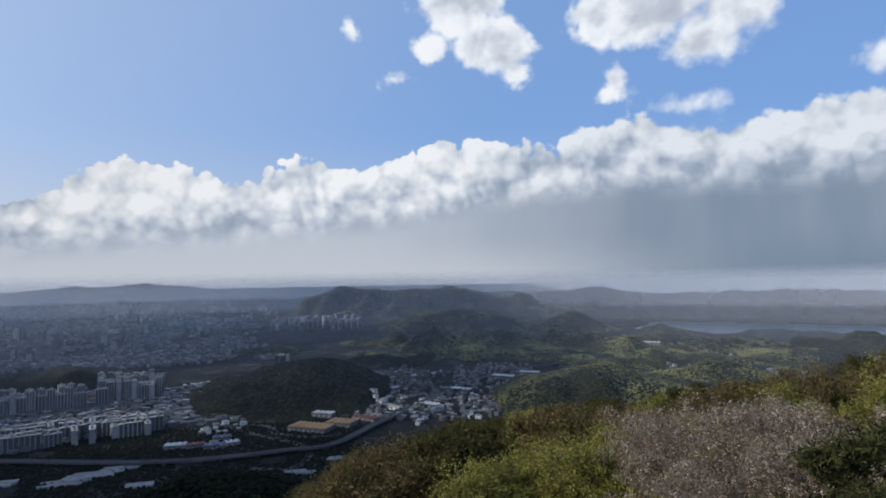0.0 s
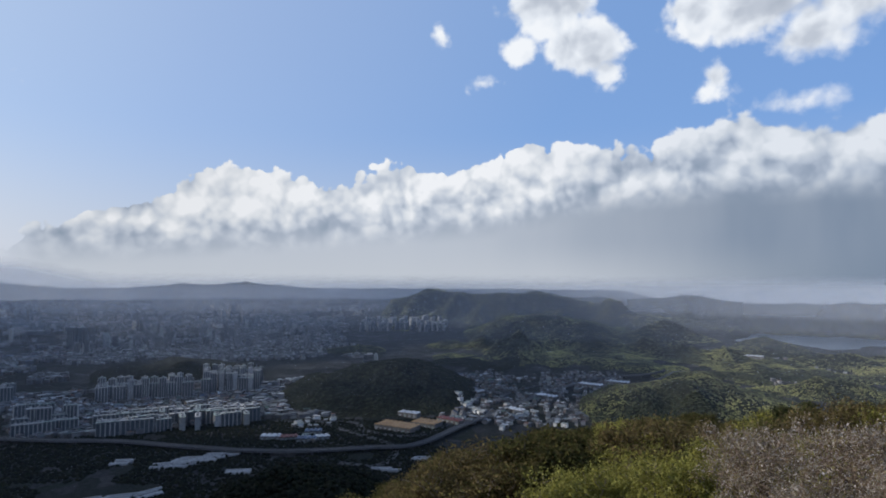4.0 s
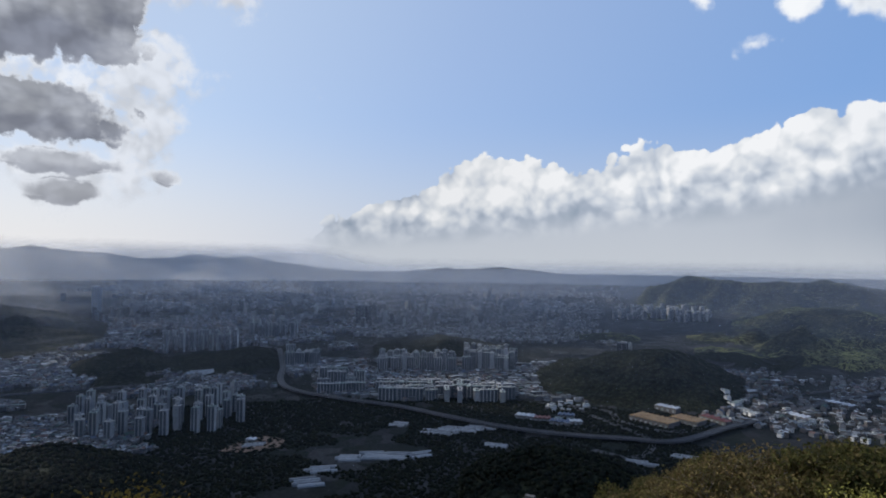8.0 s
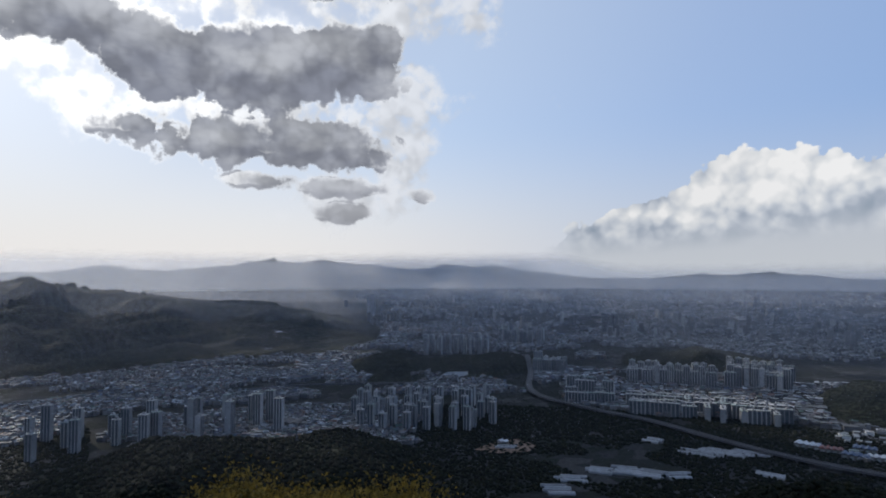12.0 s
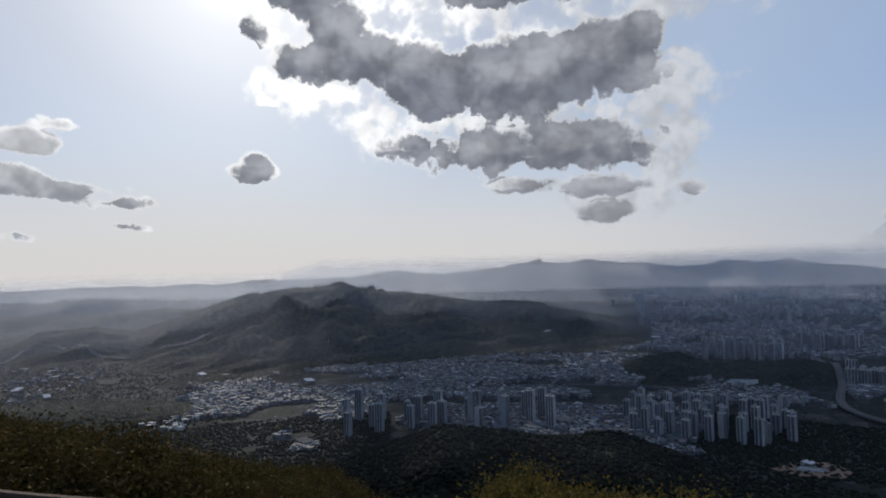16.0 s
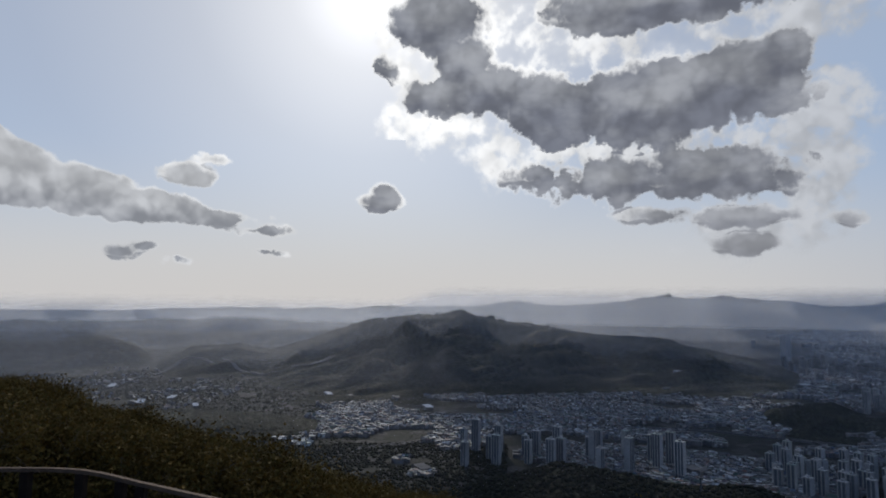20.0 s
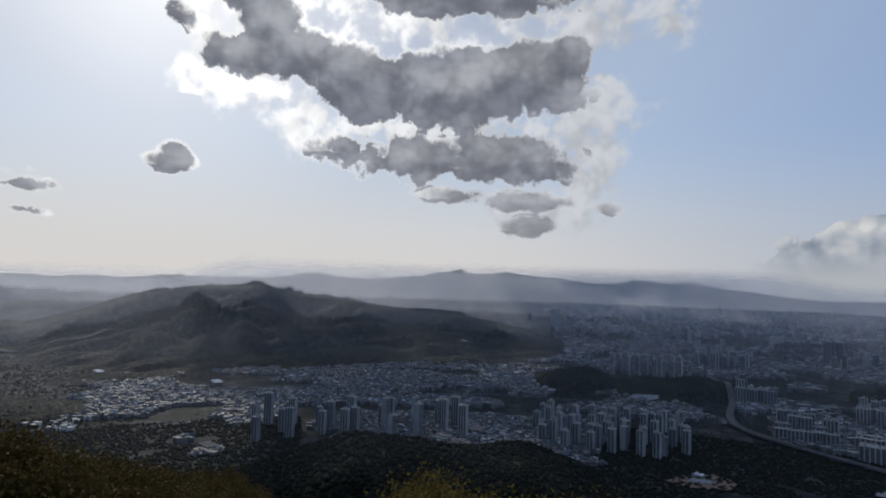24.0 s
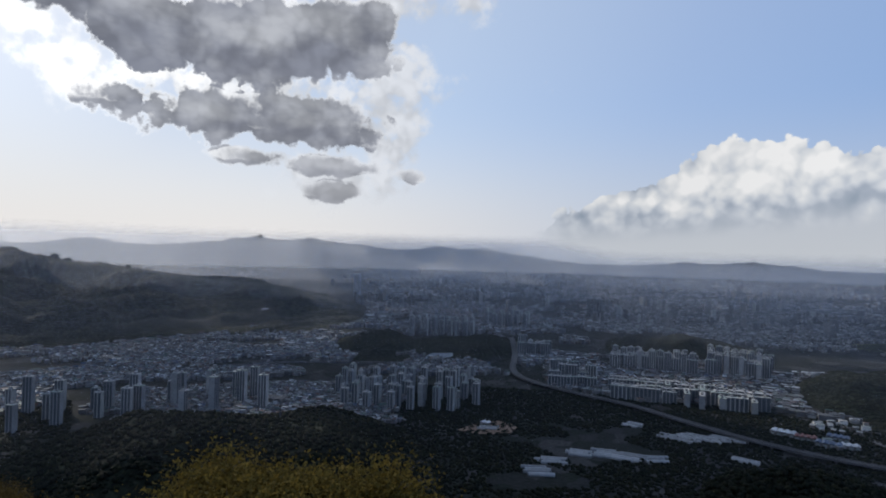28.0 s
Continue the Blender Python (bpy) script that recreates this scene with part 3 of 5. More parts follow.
def ground_material():
    m, gr, b = material("land", 0.95, 0, 0.1)
    pos = gr.node("ShaderNodeNewGeometry").outputs["Position"]
    woods = gr.node("ShaderNodeAttribute")
    woods.attribute_name = "woods"
    flat_pos = gr.vec("MULTIPLY", pos, (1, 1, 0))
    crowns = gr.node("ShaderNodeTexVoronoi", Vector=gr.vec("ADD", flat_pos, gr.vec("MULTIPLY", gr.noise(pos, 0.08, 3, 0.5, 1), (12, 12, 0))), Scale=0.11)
    patch_noise = gr.noise(pos, 0.009, 6.0, 0.62)
    fine = gr.noise(pos, 0.15, 5.0, 0.65)
    # Woodland tones near black: the hills' shade is put into the colour.
    green = gr.ramp(patch_noise, [(0.3, (0.012, 0.015, 0.011)), (0.45, (0.017, 0.020, 0.013)), (0.56, (0.022, 0.025, 0.014)), (0.68, (0.032, 0.034, 0.018))])
    # Crown middles lightened and gaps darkened: shade between the trees put into colour.
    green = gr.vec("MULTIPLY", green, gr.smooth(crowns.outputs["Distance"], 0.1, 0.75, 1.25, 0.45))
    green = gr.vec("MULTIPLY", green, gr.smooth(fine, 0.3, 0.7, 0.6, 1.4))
    field = gr.node("ShaderNodeTexVoronoi", Vector=gr.vec("ADD", flat_pos, gr.vec("MULTIPLY", gr.noise(pos, 0.02, 2, 0.5, 1), (30, 30, 0))), Scale=0.03)
    field.feature = "F1"
    tone = gr.node("ShaderNodeSeparateColor", Color=field.outputs["Color"]).outputs[0]
    # Soil and fields near black: shade on the plain put into the colour.
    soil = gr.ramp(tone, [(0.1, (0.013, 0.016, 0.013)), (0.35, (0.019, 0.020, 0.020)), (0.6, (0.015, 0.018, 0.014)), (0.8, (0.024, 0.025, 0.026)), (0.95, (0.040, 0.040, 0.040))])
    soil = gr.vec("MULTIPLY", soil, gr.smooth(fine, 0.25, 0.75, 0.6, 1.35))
    edge = gr.math("ADD", woods.outputs["Fac"], gr.math("MULTIPLY", gr.math("SUBTRACT", fine, 0.5), 0.9))
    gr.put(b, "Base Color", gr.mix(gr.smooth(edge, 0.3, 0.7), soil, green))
    tall = gr.math("MULTIPLY", gr.math("SUBTRACT", 1.0, crowns.outputs["Distance"]), woods.outputs["Fac"])
    bump(gr, b, gr.math("ADD", tall, gr.math("MULTIPLY", fine, 0.4)), 0.7, 4.0)
    return m


LAND = build_land()

# reservoir
m_water, gr, b = material("water", 0.3, 0, 0.4)
gr.put(b, "Base Color", (0.035, 0.05, 0.07, 1))
bump(gr, b, gr.noise(gr.node("ShaderNodeNewGeometry").outputs["Position"], 0.08, 4), 0.25, 0.6)
ring = [polar(a, r, -1.6) for a, r in [(a, 2380) for a in range(-16, -71, -3)] + [(a, 4400) for a in range(-70, -15, 3)]]
half = len(ring) // 2
tagged(link_mesh("reservoir", ring, [(i, i + 1, len(ring) - 2 - i, len(ring) - 1 - i) for i in range(half - 1)], [m_water]),
       "grey-blue reservoir lying between low hills", "reservoir", kind="structure")

# ---- haze: the moist air over the plain, in thin scattering sheets ----
HAZE = [(620, 0.018), (1150, 0.035), (1700, 0.055), (2300, 0.09), (2950, 0.15), (3550, 0.24), (4150, 0.44)]


def haze_sheet(r, r_next, share, pale):
    m = bpy.data.materials.new("moist_air")
    m.use_nodes = True
    m.node_tree.nodes.clear()
    gr = Graph(m.node_tree)
    place = gr.node("ShaderNodeNewGeometry").outputs["Position"]
    sep = gr.node("ShaderNodeSeparateXYZ", Vector=place)
    floor_z = float(plain(np.array(40.0), np.array(float(r))))
    full = max(25.0, (PLAIN_TO_EYE - floor_z) * (1 - r / r_next))
    low = gr.smooth(sep.outputs[2], floor_z - 4.0, floor_z + full)
    # it reaches higher before the far range than over the open plain
    reach = gr.math("MULTIPLY", gr.smooth(sep.outputs[1], -0.14 * r, -0.02 * r), gr.smooth(sep.outputs[1], 0.70 * r, 0.80 * r, 1.0, 0.0))
    lid = gr.math("MULTIPLY_ADD", reach, 0.020 * r, PLAIN_TO_EYE + 0.016 * r)
    high = gr.smooth(sep.outputs[2], gr.math("MULTIPLY_ADD", reach, 0.024 * r, PLAIN_TO_EYE - 0.016 * r), lid, 1.0, 0.0)
    patch = gr.noise(place, 0.0016, 3.0)
    dense = gr.math("MULTIPLY", gr.math("MULTIPLY", low, high), gr.smooth(patch, 0.25, 0.75, share * 0.85, share * 1.15))
    if r > 2000:  # thicker under the rain to the north-east
        dense = gr.math("MULTIPLY", dense, gr.smooth(sep.outputs[0], -0.05 * r, 0.35 * r, 1.0, 1.15))
    tint = (0.60 + 0.20 * pale, 0.67 + 0.16 * pale, 0.85 + 0.04 * pale, 1)
    scatter = gr.node("ShaderNodeMixShader", Fac=0.5, i1=gr.node("ShaderNodeBsdfDiffuse", Color=tint).outputs[0], i2=gr.node("ShaderNodeBsdfTranslucent", Color=tint).outputs[0])
    mixed = gr.node("ShaderNodeMixShader", Fac=dense, i1=gr.node("ShaderNodeBsdfTransparent").outputs[0], i2=scatter.outputs[0])
    m.node_tree.links.new(mixed.outputs[0], gr.node("ShaderNodeOutputMaterial").inputs[0])
    n, top = 240, PLAIN_TO_EYE + r * 0.042
    verts = [polar(360 * i / n, r, z) for z in (-12.0, top) for i in range(n)]
    ob = link_mesh("haze_layer", verts, [(i, (i + 1) % n, n + (i + 1) % n, n + i) for i in range(n)], [m], smooth=True)
    tagged(ob, "thin veil of moist blue-grey air over the plain", "haze", kind="structure")


for k, (r, share) in enumerate(HAZE):
    haze_sheet(r, HAZE[k + 1][0] if k + 1 < len(HAZE) else 4900, share, k / 6)

# ---- town: low houses ----
def rough_boxes(places):
    """Verts, faces and slots (0 wall, 1 roof) of houses (x, y, z, width, depth, height, turn, gable)."""
    verts, faces, slots = [], [], []
    for x, y, z, w, d, h, turn, gable in places:
        c, s = math.cos(turn), math.sin(turn)
        k = len(verts)
        def at(u, v, e):
            verts.append((x + c * u - s * v, y + s * u + c * v, z + e))
        for e in (-4.0, h):
            at(-w, -d, e), at(w, -d, e), at(w, d, e), at(-w, d, e)
        for i in range(4):
            faces.append((k + i, k + (i + 1) % 4, k + 4 + (i + 1) % 4, k + 4 + i))
            slots.append(0)
        k2 = len(verts)
        o = 1.04
        if gable:
            for u in (-w * o, w * o):
                at(u, -d * o, h), at(u, d * o, h), at(u, 0, h + gable)
            faces.extend([(k2, k2 + 3, k2 + 5, k2 + 2), (k2 + 4, k2 + 1, k2 + 2, k2 + 5), (k2 + 1, k2, k2 + 2), (k2 + 3, k2 + 4, k2 + 5)])
            slots.extend([1, 1, 0, 0])
        else:
            for e in (h, h + 0.9):
                at(-w * o, -d * o, e), at(w * o, -d * o, e), at(w * o, d * o, e), at(-w * o, d * o, e)
            for i in range(4):
                faces.append((k2 + i, k2 + (i + 1) % 4, k2 + 4 + (i + 1) % 4, k2 + 4 + i))
                slots.append(0)
            faces.append((k2 + 4, k2 + 5, k2 + 6, k2 + 7))
            slots.append(1)
    return verts, faces, slots


m_house = worn("house_wall", [(0.11, 0.11, 0.116), (0.165, 0.16, 0.162), (0.10, 0.086, 0.075), (0.33, 0.325, 0.32), (0.13, 0.13, 0.14), (0.11, 0.095, 0.082)], 0.06)
m_roof = worn("house_roof", [(0.077, 0.08, 0.088), (0.12, 0.126, 0.132), (0.044, 0.077, 0.064), (0.26, 0.27, 0.275), (0.05, 0.072, 0.12), (0.13, 0.073, 0.055), (0.10, 0.105, 0.11), (0.077, 0.077, 0.083), (0.088, 0.10, 0.11), (0.38, 0.39, 0.40)], 0.05, 0.75, 0, 0.2)
m_house_pale = worn("pale_wall", [(0.11, 0.11, 0.11), (0.18, 0.178, 0.173), (0.08, 0.078, 0.077), (0.30, 0.29, 0.275)], 0.06)
m_roof_pale = worn("pale_roof", [(0.07, 0.07, 0.08), (0.13, 0.13, 0.135), (0.05, 0.066, 0.062), (0.28, 0.28, 0.28)], 0.05, 0.65)
rng = np.random.default_rng(11)


def scatter(n, az0, az1, r0, r1, limit=4.0):
    """Places on the open plain of a sector."""
    az = rng.uniform(az0, az1, n)
    r = np.sqrt(rng.uniform(r0 * r0, r1 * r1, n))
    x, y = -r * np.sin(np.radians(az)), r * np.cos(np.radians(az))
    z, w = ground(x, y)
    edge = np.minimum(np.minimum(az - az0, az1 - az) / 5.0, np.minimum(r - r0, r1 - r) / (0.18 * (r1 - r0)))
    open_land = fractal(x, y, 130, 3, 60) < 0.40 + 0.22 * np.clip(edge, 0, 1)
    ok = (w < limit) & open_land & (fractal(x, y, 240, 2, 71) * 1.4 - 0.2 < edge)
    return np.stack([x, y, z, az, r], 1)[ok]


DISTRICTS = [  # houses, bearings, distances, half size, height, share of gables
    ("old town below the long mountain", 15000, 62, 108, 1120, 1720, 3.1, 5.5),
    ("old town at the mountain's foot", 9000, 60, 90, 1600, 2450, 3.8, 6.5),
    ("streets round the towers", 9000, 54, 100, 820, 1200, 3.0, 4.5),
    ("streets behind the wooded hill", 7000, 40, 72, 1150, 1750, 3.8, 6.0),
    ("town centre", 10000, 38, 66, 1650, 2900, 5.0, 9.0),
    ("northern town", 9000, 14, 42, 1900, 3300, 4.6, 8.0),
    ("far town", 8000, 14, 64, 2800, 4500, 8.0, 13.0),
    ("streets between the hills", 4200, 14, 50, 1050, 1650, 4.4, 5.5),
    ("valley road settlement", 1500, -14, 13, 1000, 1750, 4.2, 5.0),
    ("houses along the reservoir", 420, -40, -14, 1500, 2500, 4.2, 5.0),
    ("western valley settlement", 700, 108, 127, 1350, 2600, 4.0, 4.5),
]
for label, n, a0, a1, r0, r1, size, tall in DISTRICTS:
    spots = []
    for x, y, z, az, r in scatter(n, a0, a1, r0, r1):
        big = rng.random() < 0.06
        w, d = size * rng.uniform(0.7, 1.5) * (2.2 if big else 1), size * rng.uniform(0.6, 1.1) * (1.6 if big else 1)
        grid = 0.35 + 0.6 * math.floor(value_noise(np.array(x / 260), np.array(y / 260), 40) * 4)
        spots.append((x, y, z, w, d, tall * rng.uniform(0.6, 1.5), grid + rng.normal(0, 0.08), rng.uniform(1.5, 3) if rng.random() < 0.35 else 0))
    v, f, s = rough_boxes(spots)
    tagged(link_mesh("low_houses", v, f, [m_house_pale, m_roof_pale] if "north" in label or "far" in label else [m_house, m_roof], s), "crowded low houses with grey, green and blue roofs, " + label, "houses", kind="stuff")

# ---- apartment blocks ----
m_concrete = worn("painted_concrete", [(0.27, 0.27, 0.275), (0.40, 0.395, 0.39), (0.20, 0.205, 0.22), (0.32, 0.315, 0.30)], 0.04, 0.85, per="object")
m_glazing, gr, b = material("balcony_glazing", 0.25, 0, 0.5)
gr.put(b, "Base Color", gr.mix(gr.noise(gr.node("ShaderNodeNewGeometry").outputs["Position"], 0.35, 2), (0.05, 0.06, 0.075), (0.12, 0.135, 0.15)))
m_spandrel = worn("grey_spandrel", [(0.11, 0.11, 0.115), (0.15, 0.148, 0.145), (0.09, 0.092, 0.10)], 0.05, 0.85, per="object")
m_cap = worn("roof_felt", [(0.26, 0.27, 0.27), (0.20, 0.24, 0.22), (0.34, 0.33, 0.32)], 0.1, per="object")


def box(bm, x0, x1, y0, y1, z0, z1):
    v = [bm.verts.new(p) for z in (z0, z1) for p in ((x0, y0, z), (x1, y0, z), (x1, y1, z), (x0, y1, z))]
    for i in range(4):
        bm.faces.new((v[i], v[(i + 1) % 4], v[4 + (i + 1) % 4], v[4 + i]))
    bm.faces.new(v[4:]), bm.faces.new(v[3::-1])


def part(name, bm, mat, parent, label=""):
    me = bpy.data.meshes.new(name)
    bm.to_mesh(me)
    bm.free()
    me.materials.append(mat)
    ob = new(name, me)
    ob.parent = parent
    if label:
        tagged(ob, label)
    return ob


def apartment(width, depth, floors, bays):
    """A block of flats: walls with recessed glazed bays, floor slabs, parapet and lift housings."""
    h, fh = floors * 2.8, 2.8
    thing = new("apartment_block")
    pitch, pier = 2 * width / bays, 0.75
    edge = []
    for side in (-1, 1):
        row = [(-width, depth)]
        for i in range(bays):
            x0, x1 = -width + i * pitch + pier, -width + (i + 1) * pitch - pier
            row += [(x0, depth), (x0, depth - 1.2), (x1, depth - 1.2), (x1, depth)]
        row.append((width, depth))
        edge += [(x * -side, y * side) for x, y in row]
    edge = edge[::-1] if sum(a[0] * b[1] - b[0] * a[1] for a, b in zip(edge, edge[1:] + edge[:1])) < 0 else edge
    bm = bmesh.new()
    low, high = [bm.verts.new((x, y, -6)) for x, y in edge], [bm.verts.new((x, y, h)) for x, y in edge]
    for i in range(len(edge)):
        k = (i + 1) % len(edge)
        bm.faces.new((low[i], low[k], high[k], high[i]))
    bm.faces.new(high)
    body = part("wall", bm, m_concrete, thing)
    for side in (-1, 1):
        for i in range(bays):
            bm = bmesh.new()
            x0, x1 = -width + i * pitch + pier + 0.02, -width + (i + 1) * pitch - pier - 0.02
            line = [(-1.15, 0.0)]
            for k in range(floors):
                line += [(-0.35, k * fh + 0.02), (-0.35, k * fh + 1.0), (-0.75, k * fh + 1.02), (-0.75, (k + 1) * fh - 0.02)]
            line.append((-1.15, h))
            rails = [[bm.verts.new((x, side * (depth + y), z)) for y, z in line] for x in (x0, x1)]
            for k in range(len(line) - 1):
                q = (rails[0][k], rails[0][k + 1], rails[1][k + 1], rails[1][k])
                f = bm.faces.new(q if side > 0 else q[::-1])
                f.material_index = 0 if k % 4 == 3 else 1
            part("window_bay", bm, m_glazing, body).data.materials.append(m_spandrel)
    bm = bmesh.new()
    box(bm, -width - 0.3, width + 0.3, -depth - 0.3, depth + 0.3, h + 0.02, h + 1.1)
    cap = part("roof", bm, m_cap, thing)
    for i in range(max(1, bays // 2)):
        bm = bmesh.new()
        x = -width + (i + 0.5) * 2 * width / max(1, bays // 2)
        box(bm, x - 1.9, x + 1.9, -1.8, 2.2, h + 1.1, h + 3.9)
        part("lift_housing", bm, m_concrete, cap)
    return thing


SLAB = {}


def put_apartment(kind, x, y, turn, scale, label, group):
    z = height(x, y)
    m = Matrix.Translation((x, y, z)) @ Matrix.Rotation(turn, 4, "Z")
    if kind not in SLAB:
        SLAB[kind] = apartment(*kind)
        ob = SLAB[kind]
        ob.matrix_basis = m
    else:
        ob = copy_thing(SLAB[kind], m)
    return tagged(ob, label, "apartment building", group)


TOWER_10, TOWER_13, TOWER_20, TOWER_17 = (5.4, 4.4, 10, 2), (5.2, 4.4, 13, 2), (6.6, 5.0, 19, 3), (6.6, 4.6, 16, 3)
SLAB_8, SLAB_LONG, SLAB_12 = (12.0, 4.4, 7, 4), (17.0, 4.4, 8, 5), (11.0, 4.8, 12, 4)
ESTATES = [  # label, group, kinds, bearings, distances, rows, per row, turn, jitter
    ("pale grey slab tower of flats beside the wooded spur", "flats at the spur", (TOWER_13, TOWER_13, TOWER_10), 50.5, 64.3, 945, 1150, 4, 12, 0.5, 0.8),
    ("tall grey tower of flats behind the dark wooded spur", "towers behind the spur", (TOWER_20, TOWER_17, TOWER_13), 70.5, 91.0, 965, 1075, 2, 11, 0.9, 0.9),
    ("low pale slab of flats along the expressway", "flats along the expressway", (SLAB_8, SLAB_LONG), 25.5, 38.2, 1100, 1215, 4, 9, 0.62, 0.25),
    ("tall pale slab of flats in a close row", "flats before the hill", (TOWER_17, SLAB_12), 31.0, 38.2, 1395, 1470, 3, 11, 0.55, 0.4),
    ("tall pale slab of flats in a dense estate", "flats on the rise", (TOWER_17, TOWER_17, SLAB_12), 25.2, 30.2, 1420, 1600, 5, 8, 0.5, 0.4),
    ("mid-height pale slab of flats beside the expressway bend", "flats at the bend", (SLAB_8, SLAB_12), 39.6, 43.8, 1160, 1300, 3, 5, 0.7, 0.3),
    ("small grey slab of flats between hills", "flats between hills", (SLAB_12,), 43.8, 46.8, 1480, 1560, 2, 4, 0.8, 0.4),
    ("tall grey tower of flats in the hazy town", "flats in the town centre", (TOWER_20, TOWER_17), 45.8, 50.5, 2040, 2240, 3, 6, 0.4, 0.5),
    ("grey tower of flats behind the wooded town hill", "flats behind the town hill", (TOWER_17, TOWER_20), 51.0, 57.5, 1800, 1960, 3, 9, 0.4, 0.5),
    ("white sunlit slab of flats below the far ridge", "flats below the ridge", (SLAB_12, SLAB_8, SLAB_12), 8.0, 16.2, 2820, 3150, 5, 16, 0.9, 0.7),
]
for label, group, kinds, a0, a1, r0, r1, rows, per, turn, loose in ESTATES:
    for i in range(rows):
        for j in range(per):
            az = a0 + (a1 - a0) * (j + 0.5 + 0.5 * loose * rng.uniform(-1, 1)) / per
            r = r0 + (r1 - r0) * (i + 0.5 + 0.6 * loose * rng.uniform(-1, 1)) / rows
            p = polar(az, r)
            if height(p.x, p.y, GRID_W) > 14:
                continue
            put_apartment(kinds[int(rng.integers(len(kinds)))], p.x, p.y, turn + rng.normal(0, 0.12) + (1.5 if rng.random() < 0.15 else 0), 1, label, group)

spots = []
for n, a0, a1, r0, r1 in ((150, 18, 42, 2250, 3200), (130, 40, 66, 2350, 3500), (90, 20, 60, 3200, 4200)):
    for x, y, z, az, r in scatter(n, a0, a1, r0, r1, 14.0):
        spots.append((x, y, z, rng.uniform(6, 11), rng.uniform(4.5, 6.5), rng.uniform(24, 52), 0.5 + rng.normal(0, 0.3), 0))
v, f, sl = rough_boxes(spots)
tagged(link_mesh("far_flats", v, f, [m_house_pale, m_roof], sl), "hazy towers of flats scattered over the far town", "apartment buildings", kind="stuff")


# ---- single houses on the near side of the town ----
m_door = worn("dark_door", [(0.06, 0.05, 0.045), (0.05, 0.06, 0.08)], 1.0, per="object")
m_villa = worn("white_render", [(0.60, 0.60, 0.58), (0.68, 0.67, 0.65)], 0.2, per="object")


def house(w, d, h, gable, wall_mat, roof_mat):
    thing = new("house")
    bm = bmesh.new()
    low = [bm.verts.new((x, y, -3)) for x, y in ((-w, -d), (w, -d), (w, d), (-w, d))]
    high = [bm.verts.new((x, y, h)) for x, y in ((-w, -d), (w, -d), (w, d), (-w, d))]
    for i in range(4):
        bm.faces.new((low[i], low[(i + 1) % 4], high[(i + 1) % 4], high[i]))
    if gable:
        a, b2 = bm.verts.new((-w, 0, h + gable - 0.15)), bm.verts.new((w, 0, h + gable - 0.15))
        bm.faces.new((high[3], high[0], a)), bm.faces.new((high[1], high[2], b2))
    else:
        bm.faces.new(high)
    body = part("wall", bm, wall_mat, thing)
    bm = bmesh.new()
    if gable:
        for s in (-1, 1):
            v = [bm.verts.new(p) for p in ((-w - 0.5, s * (d + 0.5), h - 0.2), (w + 0.5, s * (d + 0.5), h - 0.2), (w + 0.5, 0, h + gable), (-w - 0.5, 0, h + gable))]
            bm.faces.new(v if s < 0 else v[::-1])
    else:
        box(bm, -w - 0.3, w + 0.3, -d - 0.3, d + 0.3, h + 0.02, h + 0.9)
    part("roof", bm, roof_mat, thing)
    for i in range(2):
        bm = bmesh.new()
        x = -w * 0.5 + i * w
        box(bm, x - 0.8, x + 0.8, -d - 0.06, -d + 0.05, 1.0, 2.4)
        part("window", bm, m_glazing, body)
    bm = bmesh.new()
    box(bm, -0.5, 0.5, -d - 0.08, -d + 0.05, 0, 2.1)
    part("door", bm, m_door, body)
    return thing


MODELS = [house(3.6, 3.0, 4.2, 1.6, m_house, m_roof), house(4.6, 3.2, 5.4, 0, m_house, m_roof), house(3.4, 2.8, 3.4, 1.4, m_villa, m_roof), house(5.5, 3.6, 6.0, 0, m_villa, m_cap)]
LABELS = ["small grey house with a pitched roof", "flat-roofed grey house beside the road", "small white house with a pitched roof", "white flat-roofed house among low buildings"]
first = [True] * 4


def put_house(k, x, y, turn, group):
    m = Matrix.Translation((x, y, height(x, y))) @ Matrix.Rotation(turn, 4, "Z")
    ob = MODELS[k] if first[k] else copy_thing(MODELS[k], m)
    ob.matrix_basis = m
    first[k] = False
    tagged(ob, LABELS[k], "house", group)


for n, a0, a1, r0, r1, group in ((150, 14, 26, 930, 1150, "houses along the expressway"), (130, -8, 12, 1020, 1300, "houses in the valley"), (90, 100, 109, 1080, 1250, "houses below the west slope")):
    for x, y, z, az, r in scatter(n, a0, a1, r0, r1, 6.0):
        put_house(int(rng.integers(4)), x, y, 0.35 + rng.normal(0, 0.4), group)
for i in range(14):
    p = polar(6.9 - 0.19 * i + rng.normal(0, 0.08), 1250 - 9 * i + rng.normal(0, 8))
    put_house(3 if i % 3 else 2, p.x, p.y, 0.9 + rng.normal(0, 0.15), "white houses on the hill's foot")

# ---- roads ----
def spline(points, step=12.0):
    """Points of a smooth line through the given places."""
    out = []
    pts = [points[0]] + list(points) + [points[-1]]
    for a, b, c, d in zip(pts, pts[1:], pts[2:], pts[3:]):
        n = max(2, int((c - b).length / step))
        for k in range(n):
            t = k / n
            out.append(0.5 * (2 * b + (c - a) * t + (2 * a - 5 * b + 4 * c - d) * t * t + (3 * b - a - 3 * c + d) * t ** 3))
    return out + [points[-1]]


m_asphalt = worn("asphalt", [(0.055, 0.056, 0.06), (0.075, 0.075, 0.078)], 0.03)
m_deck = worn("deck_concrete", [(0.09, 0.09, 0.095), (0.075, 0.075, 0.08)], 0.05)
